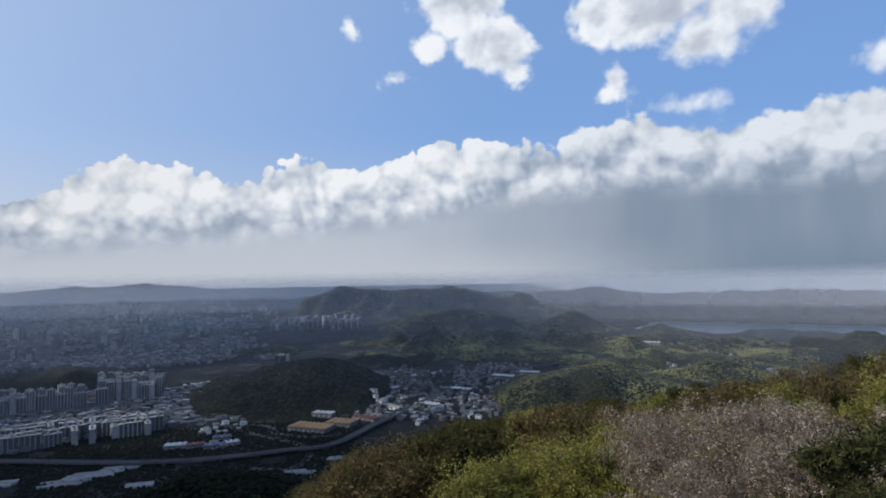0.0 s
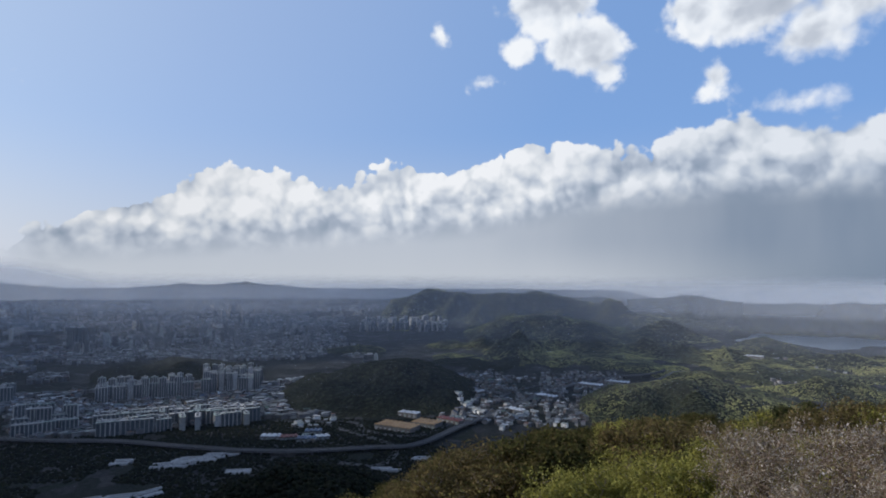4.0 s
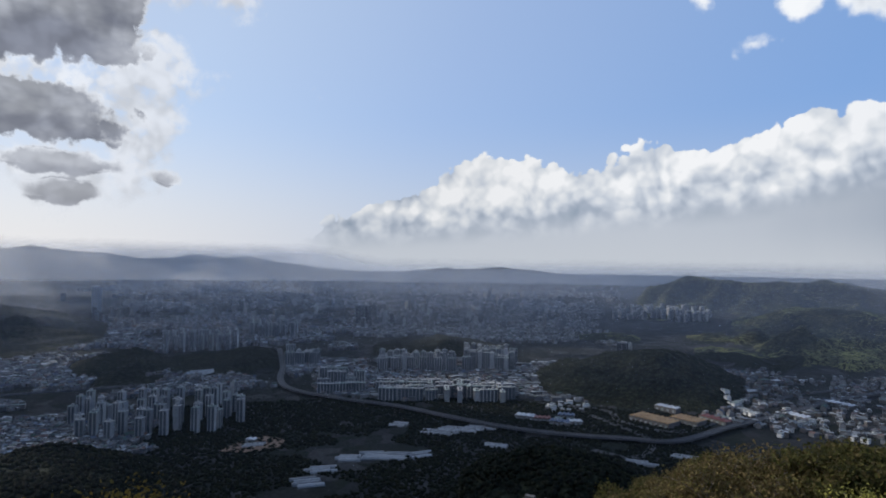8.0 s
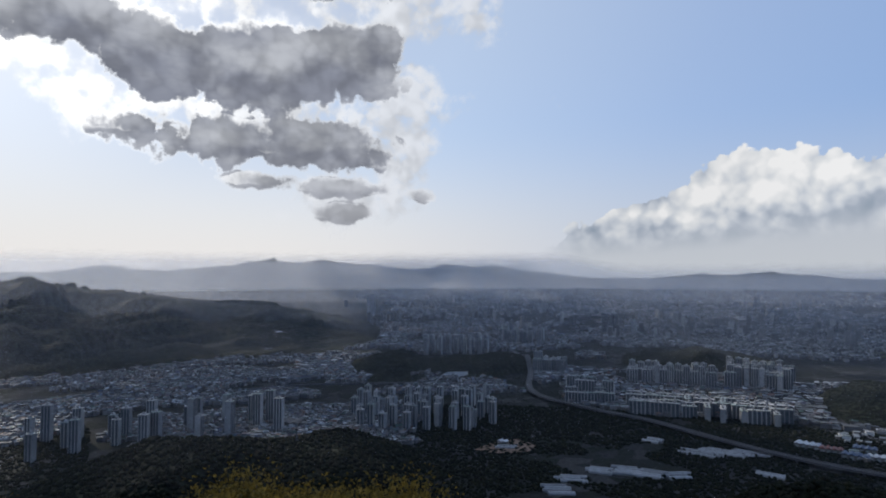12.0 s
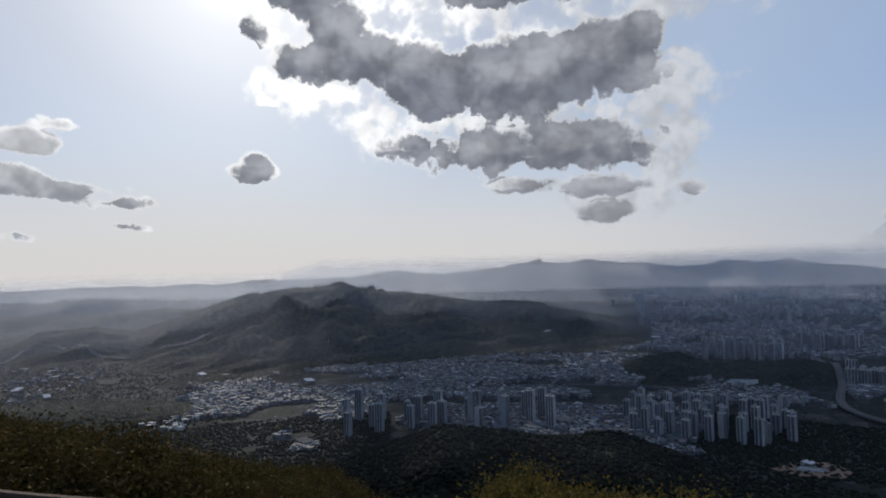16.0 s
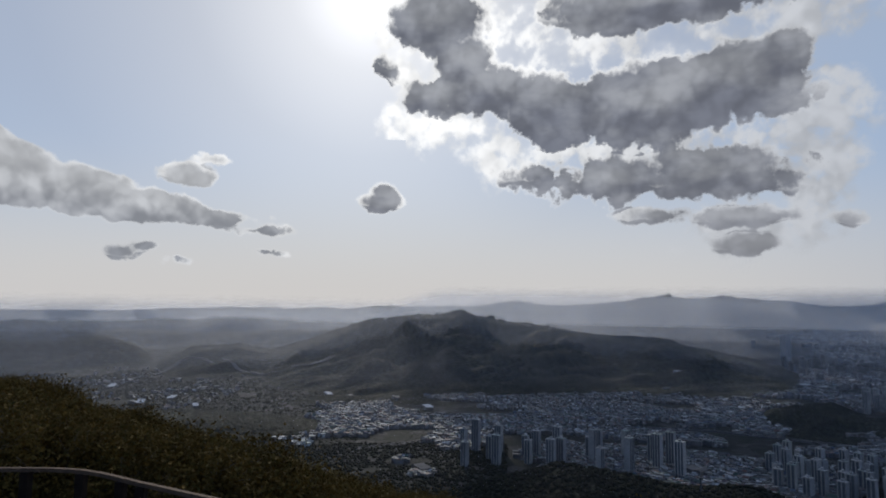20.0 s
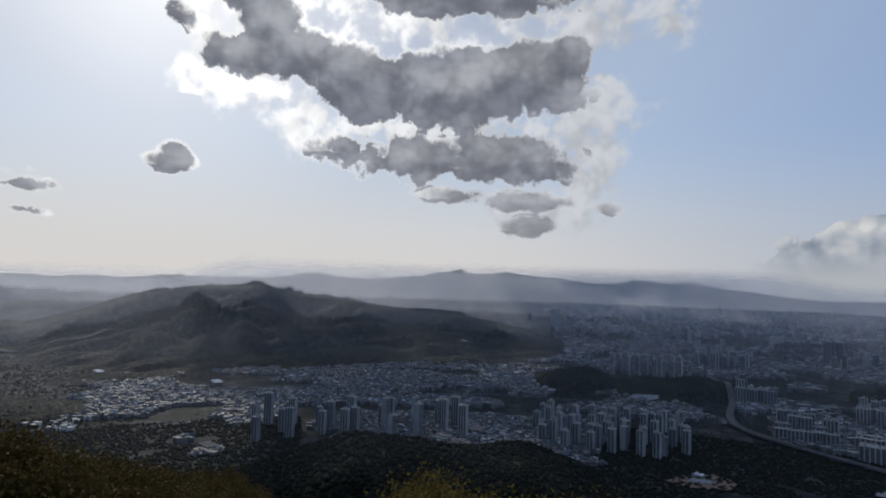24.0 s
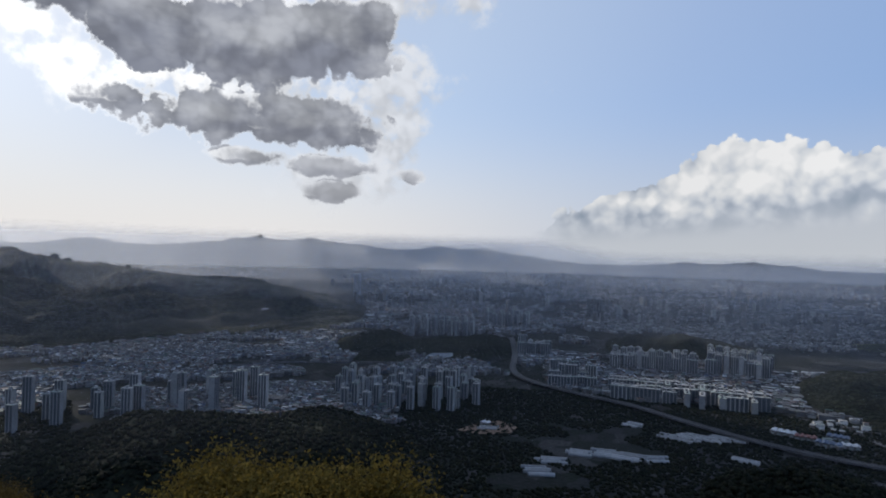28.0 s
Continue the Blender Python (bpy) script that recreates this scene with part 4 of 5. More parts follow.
m_white = worn("white_sheet", [(0.50, 0.51, 0.52), (0.58, 0.58, 0.58), (0.44, 0.45, 0.47)], 0.15, 0.5, per="object")


def ribbon(bm, line, left, right, low, high):
    """A bar along a line, between two offsets from it."""
    rings = []
    for i, p in enumerate(line):
        way = line[min(i + 1, len(line) - 1)] - line[max(i - 1, 0)]
        side = Vector((way.y, -way.x, 0)).normalized()
        rings.append([bm.verts.new(p + side * o + Vector((0, 0, e))) for o, e in ((left, low), (right, low), (right, high), (left, high))])
    for a, b in zip(rings, rings[1:]):
        for i in range(4):
            bm.faces.new((a[i], a[(i + 1) % 4], b[(i + 1) % 4], b[i]))
    bm.faces.new(rings[0][::-1]), bm.faces.new(rings[-1])


def on_ground(pairs, lift):
    line = spline([polar(a, r) for a, r in pairs])
    for p in line:
        p.z = height(p.x, p.y) + lift
    for _ in range(6):
        z = [p.z for p in line]
        for i in range(1, len(line) - 1):
            line[i].z = max((z[i - 1] + z[i] + z[i + 1]) / 3, height(line[i].x, line[i].y) + 0.4)
    return line


def road(name, label, pairs, half, lift, pillars=False):
    line = on_ground(pairs, lift)
    thing = tagged(new(name), label, "road", kind="" if pillars else "structure")
    bm = bmesh.new()
    ribbon(bm, line, -half, half, -1.2, 0.0)
    part("roadway", bm, m_asphalt, thing)
    for s in (-1, 1):
        bm = bmesh.new()
        ribbon(bm, line, s * half + 0.01, s * (half + 1.0), -1.6, 1.1)
        part("parapet", bm, m_deck, thing)
    bm = bmesh.new()
    ribbon(bm, line, -0.9, 0.9, 0.004, 0.7)
    part("median_barrier", bm, m_deck, thing)
    if pillars:
        for p in line[2:-2:3]:
            g0 = height(p.x, p.y)
            if p.z - g0 > 3.5:
                bm = bmesh.new()
                bmesh.ops.create_cone(bm, cap_ends=True, segments=8, radius1=1.6, radius2=1.4, depth=p.z - 1.6 - g0 + 2, matrix=Matrix.Translation((p.x, p.y, (p.z - 1.6 + g0 - 2) / 2)))
                part("pillar", bm, m_deck, thing)
    return line


road("expressway", "grey concrete expressway on pillars curving past the flats",
     [(50, 2003), (48.4, 1800), (47.2, 1500), (47.3, 1300), (46.1, 1200), (41.9, 1113), (36.6, 1050), (31.2, 972), (25.8, 920), (20.5, 900), (15, 905), (10.6, 920), (6.1, 1049), (1.9, 1203), (-2, 1400), (-7, 1640), (-12, 1720)], 5.5, 6.0, True)
road("slip_road", "grey slip road bending between the yards", [(22, 1180), (17.9, 1040), (14.9, 975), (12.8, 915), (13.4, 850), (15, 830), (18, 850)], 3.5, 0.5)
road("valley_road", "grey road along the green valley", [(24, 1120), (17, 1085), (15.5, 1020), (11, 985), (7.5, 1080), (4.5, 1230), (1, 1420), (-4, 1560), (-10, 1600), (-15, 1850)], 4.0, 0.5)
road("town_street", "wide street through the low houses", [(100, 1080), (92, 1150), (84, 1260), (76, 1330), (68, 1370), (60, 1330), (54, 1290)], 7.0, 0.6)
road("west_valley_road", "pale road in the western valley", [(128, 2450), (125, 2300), (121.6, 2190), (117.5, 2350), (114, 2420), (107, 2150), (102, 2200)], 8.0, 1.2)
road("centre_street", "straight street leading into the hazy town", [(49.5, 1950), (48.5, 2200), (47, 2500), (45, 2900)], 10.0, 0.6)

# white screen wall in a bend on the wooded town hill
line = on_ground([(56.4, 1300), (55.9, 1345), (55.5, 1392), (55.1, 1408), (54.6, 1410), (53.1, 1410)], 0.5)
wall = tagged(new("screen_wall"), "long white screen wall bending over the wooded hill", "wall")
bm = bmesh.new()
ribbon(bm, line, -1.2, 1.2, -3, 9.0)
part("panel_run", bm, m_white, wall)
bm = bmesh.new()
ribbon(bm, line, -1.6, 1.6, 9.01, 9.6)
part("coping", bm, m_deck, wall)

# ---- vinyl greenhouses ----
m_vinyl = worn("greenhouse_vinyl", [(0.20, 0.205, 0.215), (0.26, 0.265, 0.275), (0.14, 0.145, 0.155)], 0.2, 0.35, 0, 0.5, per="object")
m_frame = worn("steel_frame", [(0.30, 0.31, 0.32)], 2.0, 0.5, 0.6)


def greenhouse(half_len):
    thing = new("greenhouse")
    bm = bmesh.new()
    n = 9
    rings = [[bm.verts.new((x, 3.6 * math.cos(math.pi * i / (n - 1)), 3.2 * math.sin(math.pi * i / (n - 1)) + 0.1)) for i in range(n)] for x in (-half_len, half_len)]
    for i in range(n - 1):
        bm.faces.new((rings[0][i], rings[0][i + 1], rings[1][i + 1], rings[1][i]))
    bm.faces.new(rings[0][::-1]), bm.faces.new(rings[1])
    part("vinyl_cover", bm, m_vinyl, thing)
    for x in (-half_len - 0.1, half_len + 0.1):
        bm = bmesh.new()
        box(bm, x - 0.12, x + 0.12, -0.9, 0.9, 0, 2.2)
        part("door", bm, m_frame, thing)
    bm = bmesh.new()
    box(bm, -half_len, half_len, -3.75, -3.62, -1, 0.5), box(bm, -half_len, half_len, 3.62, 3.75, -1, 0.5)
    part("sill_board", bm, m_frame, thing)
    return thing


HOUSE_TUNNEL = {}
for az, r, count, half_len, turn in [(45.0, 702, 4, 15, 0.9), (43.6, 742, 3, 16, 0.8), (40.9, 781, 3, 14, 0.6), (38.6, 790, 4, 16, 0.7), (36.6, 786, 4, 18, 0.5), (34.2, 790, 3, 14, 1.0),
                                    (36.4, 944, 3, 12, 0.3), (32.2, 898, 3, 24, 0.35), (30.2, 915, 3, 30, 0.3), (28.6, 930, 2, 24, 0.35), (49.6, 862, 2, 14, 0.9), (27.0, 840, 2, 16, 0.3), (13.6, 812, 2, 14, 0.2), (10.0, 860, 2, 16, 0.2)]:
    c = polar(az, r)
    for k in range(count):
        o = (k - (count - 1) / 2) * 7.7
        slide = rng.uniform(-7, 7)
        x, y = c.x - math.sin(turn) * o + math.cos(turn) * slide, c.y + math.cos(turn) * o + math.sin(turn) * slide
        m = Matrix.Translation((x, y, height(x, y) + 0.1)) @ Matrix.Rotation(turn, 4, "Z")
        if half_len not in HOUSE_TUNNEL:
            ob = HOUSE_TUNNEL[half_len] = greenhouse(half_len)
            ob.matrix_basis = m
        else:
            ob = copy_thing(HOUSE_TUNNEL[half_len], m)
        tagged(ob, "long tunnel greenhouse under whitish vinyl sheet", "greenhouse", "greenhouses on the plain")

# ---- depots, halls and single buildings ----
m_tan = worn("ochre_sheet_roof", [(0.36, 0.21, 0.09), (0.42, 0.25, 0.11)], 0.06, 0.6, per="object")
m_dark = worn("dark_cladding", [(0.035, 0.04, 0.05)], 0.05, 0.35)
m_soil = worn("bare_soil", [(0.17, 0.11, 0.075)], 0.03)
m_red = worn("red_sheet", [(0.17, 0.055, 0.045)], 0.1, 0.6)
m_blue = worn("blue_sheet", [(0.06, 0.09, 0.15)], 0.1, 0.55)


def hall(az, r, w, d, h, turn, roof, label, ribs=6):
    p = polar(az, r)
    thing = tagged(new("depot_hall"), label, "warehouse", "halls on the plain")
    thing.matrix_basis = Matrix.Translation((p.x, p.y, height(p.x, p.y))) @ Matrix.Rotation(turn, 4, "Z")
    bm = bmesh.new()
    box(bm, -w, w, -d, d, -3, h)
    part("wall", bm, m_house, thing)
    for i in range(ribs):
        x0, x1 = -w + 2 * w * i / ribs, -w + 2 * w * (i + 1) / ribs
        bm = bmesh.new()
        v = [bm.verts.new(q) for q in ((x0, -d - 0.5, h + 0.02), (x1 - 0.3, -d - 0.5, h + 0.02), (x1 - 0.3, d + 0.5, h + 0.02), (x0, d + 0.5, h + 0.02), ((x0 + x1) / 2, -d - 0.5, h + 1.8), ((x0 + x1) / 2, d + 0.5, h + 1.8))]
        for f in ((0, 3, 5, 4), (1, 4, 5, 2), (0, 4, 1), (3, 2, 5), (0, 1, 2, 3)):
            bm.faces.new([v[i2] for i2 in f])
        part("roof_bay", bm, roof, thing)
    for i in range(ribs):
        bm = bmesh.new()
        x = -w + 2 * w * (i + 0.5) / ribs
        box(bm, x - 2.2, x + 2.2, -d - 0.12, -d + 0.1, 0, 4.2)
        part("shutter_door", bm, m_cap, thing)
    return thing


hall(12.6, 1035, 36, 17, 8, -0.35, m_tan, "broad depot hall with an ochre ribbed roof", 8)
hall(9.8, 1055, 24, 15, 8, -0.35, m_tan, "depot hall with an ochre ribbed roof beside the road", 6)
hall(7.6, 1085, 26, 8, 6, -0.55, m_red, "narrow shed with a dull red roof", 5)
hall(11.5, 1110, 20, 8, 7, -0.3, m_white, "low hall with a pale roof behind the depot", 4)
hall(21.0, 975, 16, 8, 6, 0.3, m_blue, "small hall with a blue sheet roof", 4)
hall(22.6, 990, 14, 7, 6, 0.4, m_red, "small hall with a red sheet roof", 4)
hall(24.2, 1000, 16, 8, 6, 0.2, m_white, "small hall with a whitish sheet roof", 4)
hall(19.6, 985, 12, 7, 5, 0.5, m_white, "small shed with a whitish sheet roof", 3)
hall(20.4, 1020, 14, 8, 6, 0.3, m_blue, "low hall with a blue sheet roof near the flats", 4)
hall(1.5, 1180, 20, 9, 7, -0.6, m_white, "pale hall beside the expressway", 4)
hall(-1.5, 1330, 24, 10, 7, -0.6, m_white, "pale hall with a ribbed roof in the valley", 5)
hall(-5.5, 1500, 30, 12, 8, -0.5, m_white, "long pale hall in the valley", 6)
hall(-8.0, 1560, 26, 12, 8, -0.4, m_white, "pale factory hall in the valley settlement", 6)
hall(49.8, 880, 7, 5, 5, 0.4, m_white, "small white shed on a bare soil yard", 2)
hall(70.4, 2120, 30, 10, 9, 0.6, m_white, "large white hall at the foot of the mountain", 6)
hall(118.6, 1700, 30, 8, 6, 0.4, m_white, "long white hall in the western valley", 7)
hall(120.8, 2060, 34, 8, 6, 0.4, m_white, "long bright hall in the western valley", 7)
hall(116.2, 1750, 24, 7, 6, 0.2, m_white, "white hall in the western valley", 5)
hall(114.3, 1600, 20, 6, 6, 0.5, m_white, "white hall beside the wooded slope", 5)
hall(102.8, 1700, 20, 7, 6, 0.5, m_white, "pale hall between wooded spurs", 5)
hall(93.5, 1480, 20, 9, 8, 0.3, m_white, "pale hall below the mountain spur", 4)
hall(-18.8, 2150, 40, 14, 8, -0.4, m_white, "long white hall near the reservoir", 6)
hall(70.2, 1010, 26, 14, 9, 0.8, m_deck, "flat grey school hall beside the spur", 4)
hall(94.0, 930, 16, 9, 8, 0.5, m_deck, "low grey hall beside the towers", 3)


def tall_block(az, r, w, d, h, turn, mat, label, name="office_tower"):
    p = polar(az, r)
    thing = tagged(new(name), label, "tower")
    thing.matrix_basis = Matrix.Translation((p.x, p.y, height(p.x, p.y))) @ Matrix.Rotation(turn, 4, "Z")
    bm = bmesh.new()
    box(bm, -w, w, -d, d, -4, h)
    part("shaft", bm, mat, thing)
    n = max(2, int(w / 3))
    for i in range(n + 1):
        for s in (-1, 1):
            bm = bmesh.new()
            x = -w + 2 * w * i / n
            box(bm, x - 0.5, x + 0.5, s * d - 0.5, s * d + 0.5, 0, h + 1)
            part("mullion", bm, m_cap, thing)
    bm = bmesh.new()
    box(bm, -w * 0.5, w * 0.5, -d * 0.5, d * 0.5, h + 0.02, h + 5)
    part("plant_room", bm, m_cap, thing)


tall_block(40.15, 2510, 13, 12, 80, 0.3, m_dark, "dark glass twin tower over the hazy town")
tall_block(39.45, 2530, 13, 12, 76, 0.3, m_dark, "dark glass twin tower beside its taller neighbour")
tall_block(62.4, 3000, 14, 14, 105, 0.3, m_concrete, "slender grey tower far in the haze")
tall_block(15.3, 1850, 17, 9, 30, 0.1, m_dark, "dark slab block at the edge of the wooded hill")
tall_block(14.7, 1845, 4, 9, 30, 0.1, m_concrete, "narrow white tower beside a dark block")
tall_block(37.7, 2480, 9, 9, 55, 0.5, m_concrete, "grey tower in the hazy town")

# bare soil yard
line = [polar(a, r) for a, r in ((52.5, 845), (51, 880), (48.5, 905), (46.6, 880), (47.4, 842), (50, 828))]
for p in line:
    p.z = height(p.x, p.y) + 1.2
tagged(link_mesh("soil_yard", line, [tuple(range(6))], [m_soil]), "bare reddish soil yard on the dark plain", "yard", kind="structure")

# small lattice mast on the wooded spur
p = polar(69.2, 725)
mast = tagged(new("radio_mast"), "small pale mast with a platform on the wooded spur", "mast")
mast.matrix_basis = Matrix.Translation((p.x, p.y, height(p.x, p.y)))
bm = bmesh.new()
bmesh.ops.create_cone(bm, cap_ends=True, segments=8, radius1=1.3, radius2=0.8, depth=19, matrix=Matrix.Translation((0, 0, 8.5)))
part("shaft", bm, m_deck, mast)
bm = bmesh.new()
bmesh.ops.create_cone(bm, cap_ends=True, segments=10, radius1=1.6, radius2=3.0, depth=2.4, matrix=Matrix.Translation((0, 0, 15)))
part("platform", bm, m_deck, mast)
bm = bmesh.new()
bmesh.ops.create_cone(bm, cap_ends=True, segments=6, radius1=0.3, radius2=0.1, depth=6, matrix=Matrix.Translation((0, 0, 20.9)))
part("aerial", bm, m_frame, mast)

# ---- woods on the hills: crowns too many to count ----
def crown_material(name, tones, scale=1.2, trans=0.25, patches=None):
    m, gr, b = material(name, 0.9, 0, 0.06)
    geo = gr.node("ShaderNodeNewGeometry")
    tone = gr.ramp(geo.outputs["Random Per Island"], [((i + 0.5) / len(tones), c) for i, c in enumerate(tones)])
    grain = gr.noise(geo.outputs["Position"], scale, 4.0, 0.7)
    tone = gr.vec("MULTIPLY", tone, gr.smooth(grain, 0.3, 0.7, 0.5, 1.45))
    if patches:  # patches some hundred metres across, from darker bluish to lighter yellowish tones
        patch_noise = gr.noise(geo.outputs["Position"], patches[0], 5.0, 0.6)
        tone = gr.vec("MULTIPLY", tone, gr.ramp(gr.smooth(patch_noise, 0.34, 0.66), [(0.0, patches[1]), (0.5, patches[2]), (1.0, patches[3])]))
    gr.put(b, "Base Color", tone)
    bump(gr, b, grain, 0.9, 0.6 / scale)
    if trans:
        t = gr.node("ShaderNodeBsdfTranslucent", Color=tone)
        out = m.node_tree.nodes["Material Output"]
        mixed = gr.node("ShaderNodeMixShader", Fac=trans, i1=b.outputs[0], i2=t.outputs[0])
        m.node_tree.links.new(mixed.outputs[0], out.inputs[0])
    return m


def sphere_points(level):
    bm = bmesh.new()
    bmesh.ops.create_icosphere(bm, subdivisions=level, radius=1.0)
    v = np.array([p.co[:] for p in bm.verts])
    f = np.array([[p.index for p in q.verts] for q in bm.faces])
    bm.free()
    return v, f


def canopy(name, label, places, level, mat):
    """Crowns (x, y, z, radius, height) joined into one mesh."""
    if level:
        base, tri = sphere_points(level)
    else:  # far crowns: low six-sided domes
        ring = [(math.cos(k * 1.0472), math.sin(k * 1.0472), -0.35) for k in range(6)]
        base, tri = np.array(ring + [(0.0, 0.0, 0.9)]), np.array([(k, (k + 1) % 6, 6) for k in range(6)])
    n, k = len(places), len(base)
    P = np.asarray(places)
    lump = 1 + rng.uniform(-0.28, 0.28, (n, k, 1))
    turn = rng.uniform(0, 6.28, n)
    c, s = np.cos(turn)[:, None], np.sin(turn)[:, None]
    v = base[None] * lump
    x, y = v[..., 0] * c - v[..., 1] * s, v[..., 0] * s + v[..., 1] * c
    verts = np.stack([x * P[:, 3:4] + P[:, 0:1], y * P[:, 3:4] + P[:, 1:2], v[..., 2] * P[:, 4:5] + P[:, 2:3] + P[:, 4:5] * 0.45], -1).reshape(-1, 3)
    faces = (tri[None] + (np.arange(n) * k)[:, None, None]).reshape(-1, 3)
    me = bpy.data.meshes.new(name)
    me.vertices.add(len(verts)), me.loops.add(faces.size), me.polygons.add(len(faces))
    me.vertices.foreach_set("co", verts.ravel())
    me.loops.foreach_set("vertex_index", faces.ravel().astype(np.int32))
    me.polygons.foreach_set("loop_start", np.arange(0, faces.size, 3, dtype=np.int32))
    me.update(calc_edges=True)
    me.materials.append(mat)
    return tagged(new(name, me), label, "woods", kind="stuff")


# Near-black crowns: the shade lying on this land is put into the colour.
m_woods_shaded = crown_material("shaded_hill_woods", [(0.010, 0.012, 0.009), (0.011, 0.014, 0.009), (0.015, 0.017, 0.010), (0.010, 0.013, 0.009), (0.020, 0.021, 0.011), (0.014, 0.014, 0.010), (0.010, 0.012, 0.009)], 0.6, 0.0)

# Sunlit copy for the bright hills: spring green raised to carry sunlight.
m_spring_sunlit = crown_material("sunlit_spring_woods", [(0.115, 0.118, 0.058), (0.135, 0.135, 0.063), (0.155, 0.151, 0.070), (0.10, 0.104, 0.056), (0.135, 0.125, 0.068)], 0.25, 0.0,
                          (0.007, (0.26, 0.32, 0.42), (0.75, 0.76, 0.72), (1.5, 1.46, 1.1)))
# Kept dark for the back-lit mountain; part of its shade is in the colour.
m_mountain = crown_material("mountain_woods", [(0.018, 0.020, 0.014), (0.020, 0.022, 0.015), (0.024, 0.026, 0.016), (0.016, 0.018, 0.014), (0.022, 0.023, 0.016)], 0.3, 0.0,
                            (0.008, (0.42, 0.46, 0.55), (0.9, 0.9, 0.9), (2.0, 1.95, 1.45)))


def wood_places(n, a0, a1, r0, r1, size, least=4.0):
    az, r = rng.uniform(a0, a1, n), np.sqrt(rng.uniform(r0 * r0, r1 * r1, n))
    x, y = -r * np.sin(np.radians(az)), r * np.cos(np.radians(az))
    z, w = ground(x, y)
    ok = w > least if least else w < 3
    rad = size * rng.uniform(0.6, 1.35, n)
    return np.stack([x, y, z - 0.5, rad, rad * rng.uniform(0.8, 1.3, n) * (0.22 if r0 > 1600 else 0.45 if r0 > 850 else 0.8)], 1)[ok]


canopy("spur_woods", "dark mixed woods covering the spurs below the viewpoint", wood_places(26000, 10, 98, 430, 880, 2.6), 1, m_woods_shaded)
canopy("slope_woods", "mixed spring woods covering the slope below the viewpoint", wood_places(16000, -40, 132, 115, 480, 2.4), 1, m_woods_shaded)
canopy("town_hill_woods", "dark mixed woods covering the low hills in the town", wood_places(100000, 0, 130, 860, 1900, 2.9), 0, m_woods_shaded)
canopy("green_hill_woods", "fresh green spring woods covering the sunny hills", wood_places(34000, -32, 1, 860, 2100, 3.0), 0, m_spring_sunlit)
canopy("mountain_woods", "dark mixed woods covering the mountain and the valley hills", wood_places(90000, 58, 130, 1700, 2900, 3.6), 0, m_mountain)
canopy("ridge_woods", "spring green woods covering the northern ridge", wood_places(60000, -30, 28, 1900, 3500, 4.6), 0, m_spring_sunlit)


copse = wood_places(26000, 8, 60, 520, 1130, 2.3, 0)
copse = copse[fractal(copse[:, 0], copse[:, 1], 120, 3, 81) > 0.31]
near_west = wood_places(9000, 86, 112, 560, 1120, 2.4, 0)
copse = np.concatenate([copse, near_west[fractal(near_west[:, 0], near_west[:, 1], 110, 3, 83) > 0.34]])
west = wood_places(26000, 100, 131, 1000, 2500, 2.8, 0)
copse = np.concatenate([copse, west[fractal(west[:, 0], west[:, 1], 150, 3, 91) > 0.30]])
canopy("copses", "dark copses and hedgerows scattered over the plain", copse, 1, m_woods_shaded)
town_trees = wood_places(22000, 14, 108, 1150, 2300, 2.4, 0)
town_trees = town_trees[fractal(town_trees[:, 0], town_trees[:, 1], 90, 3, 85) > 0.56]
canopy("town_trees", "dark trees between the low houses", town_trees, 0, m_woods_shaded)


# ---- trees and shrubs round the viewpoint ----
m_bark = worn("bark", [(0.10, 0.08, 0.065), (0.075, 0.062, 0.05)], 3.0, 0.9, per="object")
m_bark_pale = worn("pale_twigs", [(0.20, 0.165, 0.14), (0.16, 0.13, 0.11)], 3.0, 0.9, per="object")
m_bark_twig = worn("brown_twigs", [(0.13, 0.09, 0.065), (0.10, 0.07, 0.05)], 3.0, 0.9, per="object")
m_lime = crown_material("fresh_leaves", [(0.22, 0.205, 0.045), (0.28, 0.26, 0.065), (0.16, 0.16, 0.038), (0.33, 0.305, 0.09), (0.13, 0.13, 0.038)], 3.0, 0.35)
m_olive = crown_material("olive_leaves", [(0.070, 0.070, 0.024), (0.09, 0.082, 0.027), (0.052, 0.056, 0.020), (0.10, 0.078, 0.034)], 3.0, 0.3)
m_rust = crown_material("budding_leaves", [(0.13, 0.095, 0.045), (0.10, 0.075, 0.035), (0.15, 0.115, 0.05), (0.11, 0.10, 0.035)], 3.0, 0.25)
m_petal = crown_material("pale_petals", [(0.46, 0.42, 0.38), (0.20, 0.14, 0.095), (0.22, 0.15, 0.10), (0.36, 0.31, 0.26), (0.17, 0.12, 0.08), (0.50, 0.46, 0.42), (0.24, 0.18, 0.12), (0.20, 0.18, 0.07)], 4.0, 0.3)
m_needle = crown_material("pine_needles", [(0.050, 0.058, 0.022), (0.066, 0.070, 0.026), (0.038, 0.046, 0.020), (0.085, 0.075, 0.034)], 4.0, 0.15)
# West slope trees: brown tones made darker, the slope's shade put into the colour.
m_shaded_brown = crown_material("shaded_brown_buds", [(0.088, 0.058, 0.016), (0.068, 0.050, 0.014), (0.10, 0.064, 0.018), (0.056, 0.046, 0.014)], 3.0, 0.1)
m_gold = crown_material("golden_leaves", [(0.11, 0.082, 0.020), (0.085, 0.068, 0.019), (0.064, 0.056, 0.017), (0.125, 0.092, 0.022)], 3.0, 0.3)


